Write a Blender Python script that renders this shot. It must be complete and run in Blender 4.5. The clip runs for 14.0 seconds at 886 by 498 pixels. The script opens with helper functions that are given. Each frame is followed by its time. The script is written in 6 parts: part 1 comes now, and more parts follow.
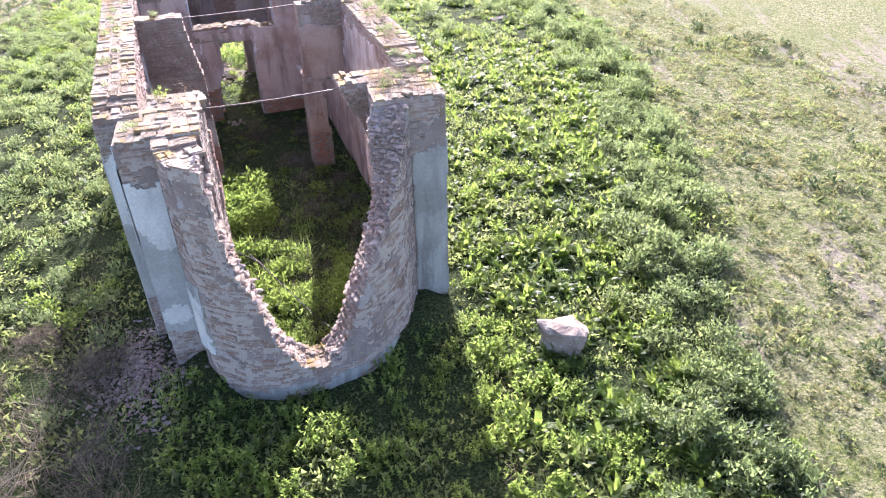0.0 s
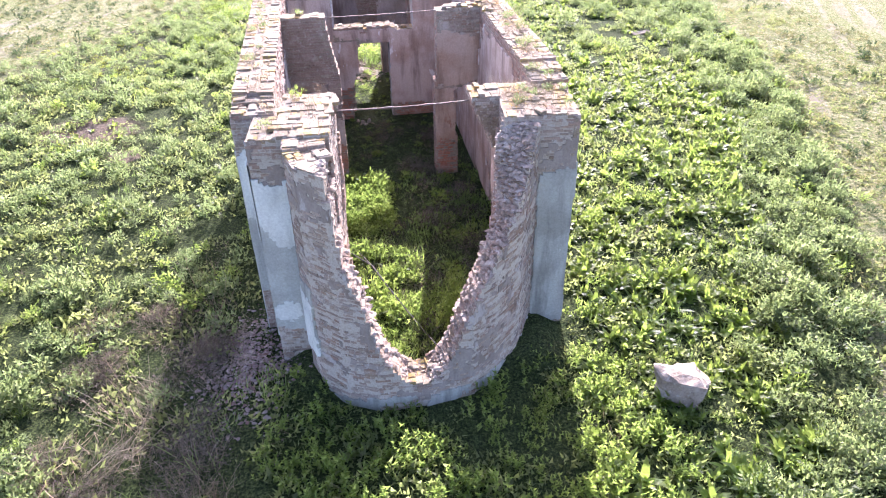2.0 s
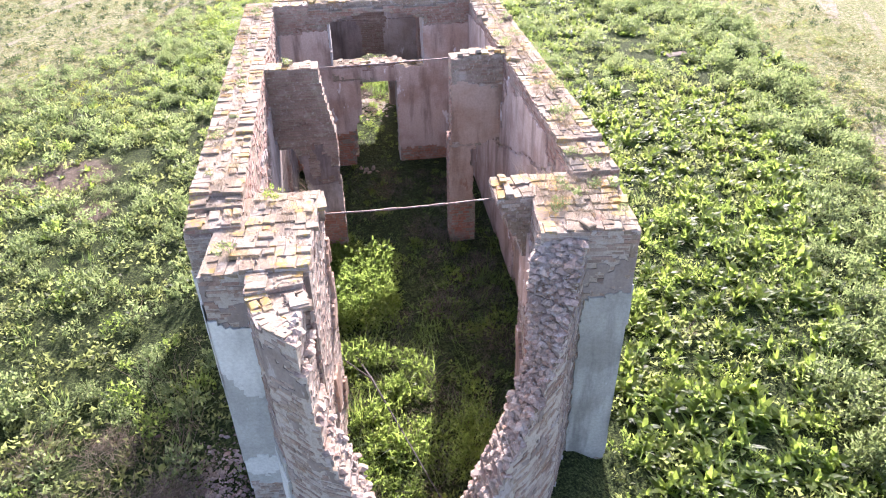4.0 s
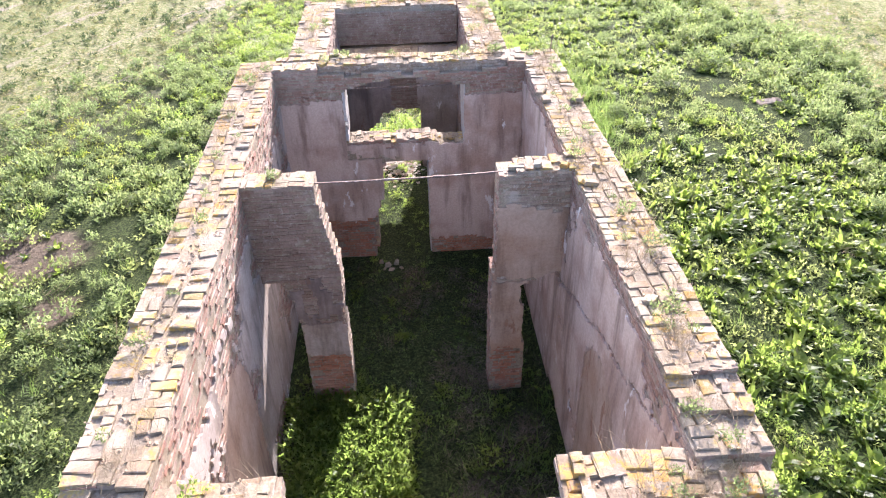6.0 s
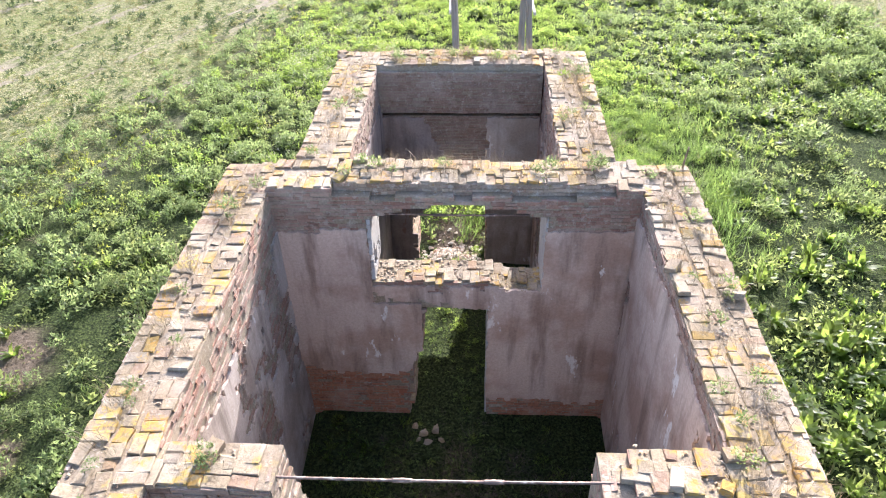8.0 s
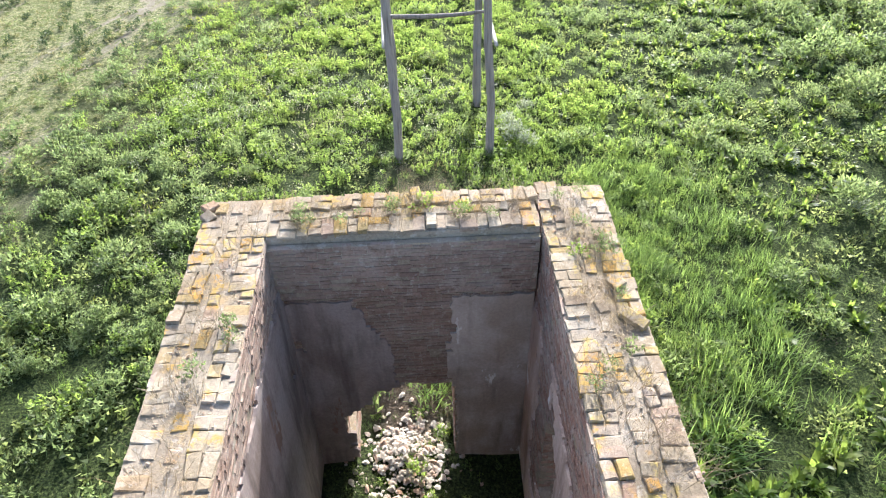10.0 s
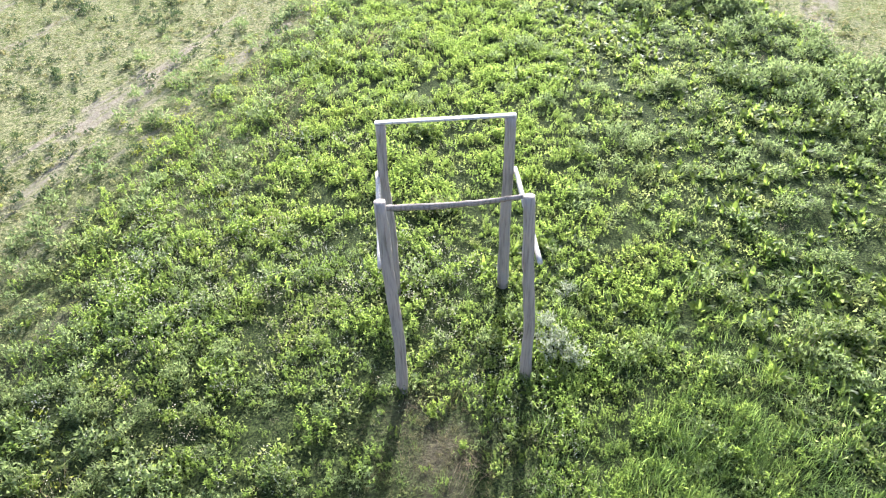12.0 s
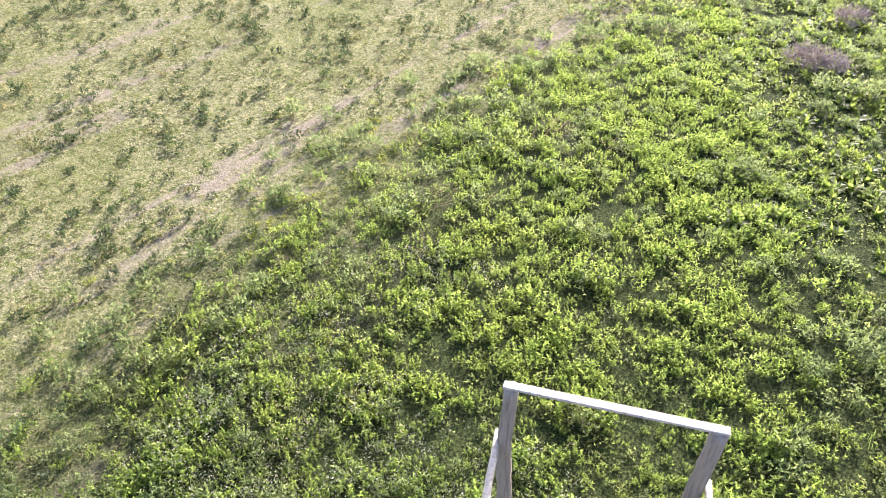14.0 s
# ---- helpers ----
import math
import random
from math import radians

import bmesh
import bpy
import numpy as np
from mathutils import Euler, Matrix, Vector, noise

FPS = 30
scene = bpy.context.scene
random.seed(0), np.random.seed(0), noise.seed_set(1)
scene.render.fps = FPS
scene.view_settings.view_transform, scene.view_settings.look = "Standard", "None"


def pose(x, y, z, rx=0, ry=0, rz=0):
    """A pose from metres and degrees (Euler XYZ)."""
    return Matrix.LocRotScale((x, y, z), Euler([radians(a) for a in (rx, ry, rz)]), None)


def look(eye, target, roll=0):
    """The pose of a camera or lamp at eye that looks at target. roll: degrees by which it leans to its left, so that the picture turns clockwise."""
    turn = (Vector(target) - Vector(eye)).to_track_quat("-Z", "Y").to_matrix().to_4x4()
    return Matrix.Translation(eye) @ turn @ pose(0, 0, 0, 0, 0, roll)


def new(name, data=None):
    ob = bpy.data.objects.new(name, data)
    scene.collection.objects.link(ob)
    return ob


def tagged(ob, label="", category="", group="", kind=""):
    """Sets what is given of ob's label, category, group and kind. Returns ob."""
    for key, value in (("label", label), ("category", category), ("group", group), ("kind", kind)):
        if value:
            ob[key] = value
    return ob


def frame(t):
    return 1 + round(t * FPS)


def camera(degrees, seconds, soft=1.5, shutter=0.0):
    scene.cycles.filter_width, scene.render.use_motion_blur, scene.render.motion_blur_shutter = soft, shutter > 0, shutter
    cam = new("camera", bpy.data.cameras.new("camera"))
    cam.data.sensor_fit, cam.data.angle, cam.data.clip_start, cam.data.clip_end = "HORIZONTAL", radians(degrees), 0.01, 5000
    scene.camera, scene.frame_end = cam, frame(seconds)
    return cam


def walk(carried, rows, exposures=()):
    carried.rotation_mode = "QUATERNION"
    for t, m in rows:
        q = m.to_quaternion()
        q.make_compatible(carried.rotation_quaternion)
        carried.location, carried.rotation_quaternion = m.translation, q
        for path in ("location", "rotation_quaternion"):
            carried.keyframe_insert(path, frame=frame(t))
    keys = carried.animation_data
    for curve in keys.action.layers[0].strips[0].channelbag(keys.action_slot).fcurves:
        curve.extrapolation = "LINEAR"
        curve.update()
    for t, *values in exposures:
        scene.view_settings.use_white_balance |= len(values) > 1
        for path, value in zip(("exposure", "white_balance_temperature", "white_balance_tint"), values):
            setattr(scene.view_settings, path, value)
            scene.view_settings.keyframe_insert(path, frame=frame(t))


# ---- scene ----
cam = camera(65.8, 14.0, 1.1)
PATH = [
    (0, (-0.54, -0.206, 8.44), (0.013, 1.362, 7.329), -1.1),
    (0.5, (-0.514, -0.201, 8.432), (-0.14, 1.424, 7.328), -1.0),
    (1, (-0.543, -0.179, 8.452), (-0.166, 1.445, 7.347), -0.9),
    (1.5, (-0.556, -0.049, 8.451), (-0.174, 1.575, 7.348), -0.9),
    (2, (-0.512, 0.325, 8.432), (-0.266, 1.979, 7.335), -0.9),
    (2.5, (-0.428, 0.814, 8.472), (-0.191, 2.469, 7.375), -0.9),
    (2.7, (-0.391, 1.051, 8.456), (-0.153, 2.709, 7.364), -1.1),
    (4.8, (0.127, 5.215, 8.843), (0.266, 6.857, 7.711), -1.2),
    (5, (0.181, 5.616, 8.833), (0.293, 7.261, 7.702), -1.2),
    (5.5, (0.364, 6.823, 8.878), (0.47, 8.465, 7.741), -1.2),
    (6, (0.513, 8.044, 8.961), (0.608, 9.68, 7.814), -1.3),
    (6.5, (0.671, 9.282, 8.994), (0.569, 10.917, 7.847), -1.6),
    (7, (0.786, 10.562, 9.016), (0.679, 12.194, 7.865), -1.7),
    (7.2, (0.797, 11.088, 9.026), (0.694, 12.72, 7.874), -1.6),
    (9.3, (0.807, 16.839, 9.0), (0.712, 18.329, 7.669), -1.6),
    (9.5, (0.779, 17.431, 9.004), (0.686, 18.919, 7.672), -1.6),
    (10, (0.729, 18.885, 9.016), (0.773, 20.374, 7.681), -1.6),
    (10.5, (0.674, 20.382, 9.005), (0.738, 21.87, 7.67), -1.6),
    (10.9, (0.649, 21.562, 9.003), (0.706, 23.05, 7.668), -1.7),
    (11, (0.663, 21.844, 9.002), (0.723, 23.336, 7.671), -1.9),
    (11.5, (0.687, 23.367, 9.251), (0.741, 24.86, 7.922), -2.0),
    (12, (0.689, 24.884, 9.513), (0.74, 26.376, 8.182), -2.1),
    (12.5, (0.647, 26.366, 9.589), (0.697, 27.854, 8.254), -2.1),
    (13, (0.657, 27.85, 9.636), (0.706, 29.335, 8.298), -2.0),
    (13.5, (0.579, 29.168, 9.67), (0.498, 30.654, 8.335), -1.9),
    (14, (0.593, 29.956, 9.689), (0.199, 31.393, 8.354), -1.8),
]
walk(cam, [(t, look(eye, target, roll)) for t, eye, target, roll in PATH], [(0.0, 2.03, 5700, 30), (0.5, 2.15, 5750, 31), (2.7, 2.24, 5800, 32), (5.0, 2.05, 6100, 27), (6.5, 2.1, 5950, 22), (9.3, 1.78, 5900, 12), (11.3, 1.83, 5750, 8), (12.5, 1.89, 5950, 17), (14.0, 1.83, 6250, 22)])

# ---------------------------------------------------------------- world, sun
SUN_AZ, SUN_EL = radians(11.3), radians(27.4)      # azimuth from +y towards +x
world = bpy.data.worlds.new("world")
scene.world = world
world.use_nodes = True
wn = world.node_tree.nodes
wl = world.node_tree.links
sky = wn.new("ShaderNodeTexSky")
sky.sky_type = "NISHITA"
sky.sun_disc = False
sky.sun_elevation = SUN_EL
sky.sun_rotation = SUN_AZ
sky.altitude, sky.air_density, sky.dust_density, sky.ozone_density = 100.0, 1.0, 4.0, 0.6
wl.new(sky.outputs[0], wn["Background"].inputs[0])
wn["Background"].inputs[1].default_value = 0.15
sun_data = bpy.data.lights.new("sun", "SUN")
sun_data.energy, sun_data.angle, sun_data.color = 4.6, radians(0.55), (1.0, 0.955, 0.88)
sun = new("sun", sun_data)
sun_dir = Vector((math.sin(SUN_AZ) * math.cos(SUN_EL), math.cos(SUN_AZ) * math.cos(SUN_EL), math.sin(SUN_EL)))
sun.matrix_world = look(sun_dir * 60, (0, 0, 0))


# ---------------------------------------------------------------- materials
def material(name):
    m = bpy.data.materials.new(name)
    m.use_nodes = True
    return m, m.node_tree.nodes, m.node_tree.links, m.node_tree.nodes["Principled BSDF"]


def node(nt, kind, **inputs):
    n = nt.new(kind)
    for k, v in inputs.items():
        n.inputs[k.replace("_", " ")].default_value = v
    return n


def noise_at(nt, ln, scale, detail=4.0, rough=0.6, stretch=None, turn=0.0):
    """A noise over world-size coordinates; stretch scales the axes."""
    geo = nt.new("ShaderNodeNewGeometry")
    n = node(nt, "ShaderNodeTexNoise", Scale=scale, Detail=detail, Roughness=rough)
    if stretch:
        mp = nt.new("ShaderNodeMapping")
        mp.vector_type = "TEXTURE"
        mp.inputs["Scale"].default_value = [1 / v for v in stretch]
        mp.inputs["Rotation"].default_value[2] = radians(turn)
        ln.new(geo.outputs["Position"], mp.inputs["Vector"])
        ln.new(mp.outputs[0], n.inputs["Vector"])
    else:
        ln.new(geo.outputs["Position"], n.inputs["Vector"])
    return n.outputs["Fac"]


def ramp(nt, ln, fac, stops):
    r = nt.new("ShaderNodeValToRGB")
    e = r.color_ramp.elements
    while len(e) < len(stops):
        e.new(0.5)
    for el, (p, c) in zip(e, stops):
        el.position = p
        el.color = (*c, 1.0) if len(c) == 3 else c
    ln.new(fac, r.inputs[0])
    return r.outputs[0]


def mask(nt, ln, fac, lo, hi):
    r = nt.new("ShaderNodeMapRange")
    r.inputs["From Min"].default_value, r.inputs["From Max"].default_value = lo, hi
    r.interpolation_type = "SMOOTHSTEP"
    ln.new(fac, r.inputs["Value"])
    return r.outputs[0]


def mix(nt, ln, fac, a, b, kind="MIX"):
    m = nt.new("ShaderNodeMix")
    m.data_type, m.blend_type = "RGBA", kind
    for sock, v in ((0, fac), (6, a), (7, b)):
        if isinstance(v, (int, float)):
            m.inputs[sock].default_value = v
        elif isinstance(v, tuple):
            m.inputs[sock].default_value = (*v, 1.0)
        else:
            ln.new(v, m.inputs[sock])
    return m.outputs[2]


def bump(nt, ln, bsdf, height, strength=0.5, distance=0.02):
    b = node(nt, "ShaderNodeBump", Strength=strength, Distance=distance)
    ln.new(height, b.inputs["Height"])
    ln.new(b.outputs[0], bsdf.inputs["Normal"])


def brick_material(name, stops, lichen=0.0, dust=0.3, by_object=False, gritty=0.6):
    """Fired brick: a colour of its own for every piece, grain, pale lime dust, orange lichen."""
    m, nt, ln, bs = material(name)
    if by_object:
        rnd = nt.new("ShaderNodeObjectInfo").outputs["Random"]
    else:
        rnd = nt.new("ShaderNodeNewGeometry").outputs["Random Per Island"]
    col = ramp(nt, ln, rnd, stops)
    fine = noise_at(nt, ln, 34.0, 5.0, 0.7)
    col = mix(nt, ln, 0.75, col, ramp(nt, ln, fine, [(0.25, (0.45, 0.43, 0.42)), (0.55, (1, 1, 1)), (0.8, (1.25, 1.22, 1.18))]), "MULTIPLY")
    big = noise_at(nt, ln, 1.6, 3.0)
    col = mix(nt, ln, mask(nt, ln, big, 0.45, 0.7), col, mix(nt, ln, 0.25, col, (0.50, 0.44, 0.37)))
    lime = mask(nt, ln, noise_at(nt, ln, 11.0, 4.0, 0.65), 0.56, 0.66)
    lim = nt.new("ShaderNodeMath")
    lim.operation = "MULTIPLY"
    lim.inputs[1].default_value = dust
    ln.new(lime, lim.inputs[0])
    patch_ = nt.new("ShaderNodeMath")
    patch_.operation = "MULTIPLY"
    patch_.inputs[1].default_value = 0.5 * dust
    ln.new(mask(nt, ln, noise_at(nt, ln, 3.1, 6.0, 0.7), 0.54, 0.62), patch_.inputs[0])
    col = mix(nt, ln, patch_.outputs[0], col, (0.44, 0.40, 0.34))
    soot = mask(nt, ln, noise_at(nt, ln, 4.3, 5.0, 0.7, (1, 1, 1.6)), 0.56, 0.70)
    col = mix(nt, ln, soot, col, mix(nt, ln, 1.0, col, (0.62, 0.58, 0.55), "MULTIPLY"))
    col = mix(nt, ln, lim.outputs[0], col, (0.42, 0.385, 0.33))
    if lichen:
        a = mask(nt, ln, noise_at(nt, ln, 2.3, 4.0, 0.6), 0.50, 0.58)
        b = mask(nt, ln, noise_at(nt, ln, 17.0, 4.0, 0.7), 0.42, 0.56)
        f = nt.new("ShaderNodeMath")
        f.operation = "MULTIPLY"
        ln.new(a, f.inputs[0])
        ln.new(b, f.inputs[1])
        g = nt.new("ShaderNodeMath")
        g.operation = "MULTIPLY"
        g.inputs[1].default_value = lichen
        ln.new(f.outputs[0], g.inputs[0])
        col = mix(nt, ln, g.outputs[0], col, ramp(nt, ln, rnd, [(0.2, (0.32, 0.235, 0.07)), (0.8, (0.36, 0.20, 0.045))]))
    ln.new(col, bs.inputs["Base Color"])
    bs.inputs["Roughness"].default_value = 0.92
    bs.inputs["Specular IOR Level"].default_value = 0.2
    bump(nt, ln, bs, fine, gritty, 0.012)
    return m


def plaster_material(name, base, stain, patch, patch_amount, streak=0.6):
    """Old lime render: blotches, rain streaks running down, hairline grain."""
    m, nt, ln, bs = material(name)
    big = noise_at(nt, ln, 1.1, 5.0, 0.62)
    run = noise_at(nt, ln, 3.2, 4.0, 0.65, (1.0, 1.0, 0.16))
    fine = noise_at(nt, ln, 26.0, 6.0, 0.72)
    col = mix(nt, ln, mask(nt, ln, big, 0.40, 0.66), base, stain)
    st = nt.new("ShaderNodeMath")
    st.operation = "MULTIPLY"
    st.inputs[1].default_value = streak
    ln.new(mask(nt, ln, run, 0.46, 0.70), st.inputs[0])
    col = mix(nt, ln, st.outputs[0], col, tuple(0.55 * v for v in stain))
    pn = noise_at(nt, ln, 2.1, 5.0, 0.7, (1, 1, 0.38))
    col = mix(nt, ln, mask(nt, ln, pn, 0.70 - patch_amount, 0.74 - patch_amount), col, patch)
    col = mix(nt, ln, 0.6, col, ramp(nt, ln, fine, [(0.3, (0.62, 0.61, 0.60)), (0.6, (1, 1, 1)), (0.85, (1.15, 1.14, 1.12))]), "MULTIPLY")
    ln.new(col, bs.inputs["Base Color"])
    bs.inputs["Roughness"].default_value = 0.9
    bs.inputs["Specular IOR Level"].default_value = 0.2
    bump(nt, ln, bs, fine, 0.5, 0.008)
    return m


M_TOP = brick_material("weathered_coping_brick", [(0.0, (0.235, 0.182, 0.12)), (0.3, (0.265, 0.216, 0.15)), (0.5, (0.222, 0.165, 0.11)), (0.72, (0.28, 0.236, 0.17)), (0.88, (0.225, 0.15, 0.105)), (0.95, (0.26, 0.195, 0.085)), (1.0, (0.27, 0.17, 0.05))], 0.9, 0.35, True, 0.8)
FACE_TONES = [(0.0, (0.20, 0.145, 0.115)), (0.2, (0.32, 0.25, 0.195)), (0.4, (0.27, 0.21, 0.165)), (0.6, (0.29, 0.19, 0.14)), (0.8, (0.37, 0.305, 0.24)), (1.0, (0.23, 0.15, 0.11))]
M_FACE = brick_material("old_face_brick", FACE_TONES, 0.12, 0.8)
M_FACE1 = brick_material("old_face_brick_single", FACE_TONES, 0.12, 0.8, True)
M_BASE = brick_material("red_base_brick", [(0.0, (0.33, 0.135, 0.08)), (0.5, (0.38, 0.18, 0.11)), (1.0, (0.30, 0.16, 0.11))], 0.0, 0.3)
M_SOOT = brick_material("brown_room_brick", [(0.0, (0.21, 0.14, 0.105)), (0.4, (0.25, 0.17, 0.13)), (0.7, (0.23, 0.17, 0.135)), (1.0, (0.28, 0.195, 0.15))], 0.0, 0.35)
M_SOOT1 = brick_material("brown_room_brick_single", [(0.0, (0.21, 0.14, 0.105)), (0.4, (0.25, 0.17, 0.13)), (0.7, (0.23, 0.17, 0.135)), (1.0, (0.28, 0.195, 0.15))], 0.0, 0.35, True)
M_PL_ROOM = plaster_material("brown_room_plaster", (0.32, 0.265, 0.24), (0.22, 0.17, 0.145), (0.21, 0.135, 0.10), 0.10, 0.8)
M_RED = brick_material("red_inner_brick", [(0.0, (0.24, 0.135, 0.10)), (0.4, (0.29, 0.175, 0.13)), (0.7, (0.27, 0.205, 0.165)), (1.0, (0.33, 0.22, 0.165))], 0.0, 0.4)
M_RED1 = brick_material("red_inner_brick_single", [(0.0, (0.24, 0.135, 0.10)), (0.4, (0.29, 0.175, 0.13)), (0.7, (0.27, 0.205, 0.165)), (1.0, (0.33, 0.22, 0.165))], 0.0, 0.4, True)
M_CORE = brick_material("lime_mortar_core", [(0.0, (0.245, 0.20, 0.14)), (0.5, (0.27, 0.225, 0.165)), (1.0, (0.235, 0.18, 0.125))], 0.0, 0.6)
M_MORTAR = brick_material("pale_joint_mortar", [(0.0, (0.40, 0.35, 0.28)), (0.5, (0.46, 0.41, 0.335)), (1.0, (0.37, 0.315, 0.25))], 0.0, 0.5)
# tan mortar for level faces, darkened to offset the sun on them
M_BED = brick_material("darkened_bedding_mortar", [(0.0, (0.215, 0.17, 0.12)), (0.5, (0.24, 0.195, 0.14)), (1.0, (0.205, 0.155, 0.105))], 0.3, 0.4, False, 1.0)
M_RUBBLE = brick_material("rubble", [(0.0, (0.26, 0.20, 0.135)), (0.4, (0.29, 0.235, 0.165)), (0.7, (0.24, 0.155, 0.10)), (1.0, (0.31, 0.255, 0.19))], 0.3, 0.5)
M_SMEAR = plaster_material("smeared_lime_mortar", (0.31, 0.265, 0.225), (0.24, 0.195, 0.16), (0.40, 0.36, 0.32), 0.12, 0.5)
M_PL_OUT = plaster_material("pale_green_render", (0.46, 0.465, 0.41), (0.36, 0.36, 0.315), (0.56, 0.565, 0.50), 0.10, 0.45)
M_PL_OLD = plaster_material("grey_weathered_render", (0.40, 0.40, 0.35), (0.29, 0.285, 0.245), (0.52, 0.52, 0.47), 0.09, 0.75)
M_PL_PALE = plaster_material("pale_flaked_render", (0.66, 0.67, 0.60), (0.52, 0.53, 0.47), (0.42, 0.40, 0.34), 0.08, 0.45)
M_PL_IN = plaster_material("inner_lime_plaster", (0.45, 0.385, 0.335), (0.30, 0.24, 0.195), (0.60, 0.56, 0.52), 0.06, 0.8)
M_PL_NICHE = plaster_material("niche_plaster", (0.46, 0.345, 0.265), (0.37, 0.245, 0.17), (0.31, 0.18, 0.12), 0.10, 0.7)
M_PL_PINK = plaster_material("pinkish_inner_plaster", (0.56, 0.44, 0.365), (0.41, 0.28, 0.215), (0.70, 0.655, 0.61), 0.08, 0.8)
# jamb plaster, its pale tone standing in for sunlight
M_PL_WHITE = plaster_material("pale_sunlit_reveal", (0.50, 0.48, 0.45), (0.42, 0.39, 0.36), (0.36, 0.28, 0.24), 0.05, 0.4)


# ---------------------------------------------------------------- mesh helpers
def mesh_from(name, verts, faces, mat, smooth=False):
    """faces: an (n, 3) or (n, 4) array."""
    me = bpy.data.meshes.new(name)
    verts, faces = np.asarray(verts, np.float32), np.asarray(faces, np.int32)
    k = faces.shape[1]
    me.vertices.add(len(verts))
    me.vertices.foreach_set("co", verts.ravel())
    me.loops.add(faces.size)
    me.loops.foreach_set("vertex_index", faces.ravel())
    me.polygons.add(len(faces))
    me.polygons.foreach_set("loop_start", np.arange(0, faces.size, k, dtype=np.int32))
    me.polygons.foreach_set("use_smooth", np.full(len(faces), smooth))
    me.update(calc_edges=True)
    me.validate()
    me.materials.append(mat)
    return me


def part(name, data, parent=None, label="", kind=""):
    ob = new(name, data)
    if parent is not None:
        ob.parent = parent
    return tagged(ob, label=label, kind=kind)


def bm_mesh(name, bm, mat, smooth=False):
    me = bpy.data.meshes.new(name)
    bm.to_mesh(me)
    bm.free()
    me.materials.append(mat)
    if smooth:
        me.polygons.foreach_set("use_smooth", np.full(len(me.polygons), True))
    return me


def value_noise(x, y, seed=0):
    """Smooth lattice noise, 0 to 1, for arrays."""
    x, y = np.asarray(x, float), np.asarray(y, float)
    xi, yi = np.floor(x).astype(np.int64), np.floor(y).astype(np.int64)
    fx, fy = x - xi, y - yi
    fx, fy = fx * fx * (3 - 2 * fx), fy * fy * (3 - 2 * fy)

    def h(a, b):
        v = (a * 374761393 + b * 668265263 + seed * 982451653) & 0x7FFFFFFF
        v = ((v ^ (v >> 13)) * 1274126177) & 0x7FFFFFFF
        return ((v ^ (v >> 16)) & 0xFFFF) / 65535.0

    return (h(xi, yi) * (1 - fx) + h(xi + 1, yi) * fx) * (1 - fy) + (h(xi, yi + 1) * (1 - fx) + h(xi + 1, yi + 1) * fx) * fy


def fbm(x, y, seed=0, octaves=4):
    out, amp, total = 0.0, 1.0, 0.0
    for k in range(octaves):
        out = out + amp * value_noise(np.asarray(x) * 2 ** k, np.asarray(y) * 2 ** k, seed + 17 * k)
        total += amp
        amp *= 0.55
    return out / total


BOX = np.array([[0, 0, 0], [1, 0, 0], [1, 1, 0], [0, 1, 0], [0, 0, 1], [1, 0, 1], [1, 1, 1], [0, 1, 1]], float)
BOX_F = np.array([[0, 3, 2, 1], [4, 5, 6, 7], [0, 1, 5, 4], [1, 2, 6, 5], [2, 3, 7, 6], [3, 0, 4, 7]])


def chipped_brick(rng, long, wide, high):
    """A worn brick: a box with its corners cut and its edges off square, standing on z = 0."""
    bm = bmesh.new()
    bmesh.ops.create_cube(bm, size=1.0)
    for v in bm.verts:
        v.co.x *= long * (1 + rng.uniform(-0.05, 0.05))
        v.co.y *= wide * (1 + rng.uniform(-0.06, 0.06))
        v.co.z = (v.co.z + 0.5) * high * (1 + rng.uniform(-0.12, 0.12))
    up = [e for e in bm.edges if min(v.co.z for v in e.verts) > high * 0.4]
    bmesh.ops.bevel(bm, geom=up, offset=rng.uniform(0.006, 0.014), segments=1, affect="EDGES")
    for v in bm.verts:
        v.co += Vector([rng.uniform(-0.006, 0.006) for _ in range(3)])
    return bm_mesh("brick", bm, M_TOP)


rng = random.Random(7)
COPING_LEN = (0.21, 0.17, 0.14, 0.12, 0.10, 0.15, 0.09, 0.125, 0.16, 0.185)
COPING = [chipped_brick(rng, ln_, rng.uniform(0.10, 0.124), 0.06) for ln_ in COPING_LEN]


HEADER = []
for wide_ in (0.098, 0.122, 0.112, 0.128, 0.105, 0.118, 0.124, 0.092, 0.115, 0.135, 0.12):
    HEADER.append(chipped_brick(rng, rng.uniform(0.19, 0.25), wide_, 0.06))
    HEADER[-1]["wide"] = wide_


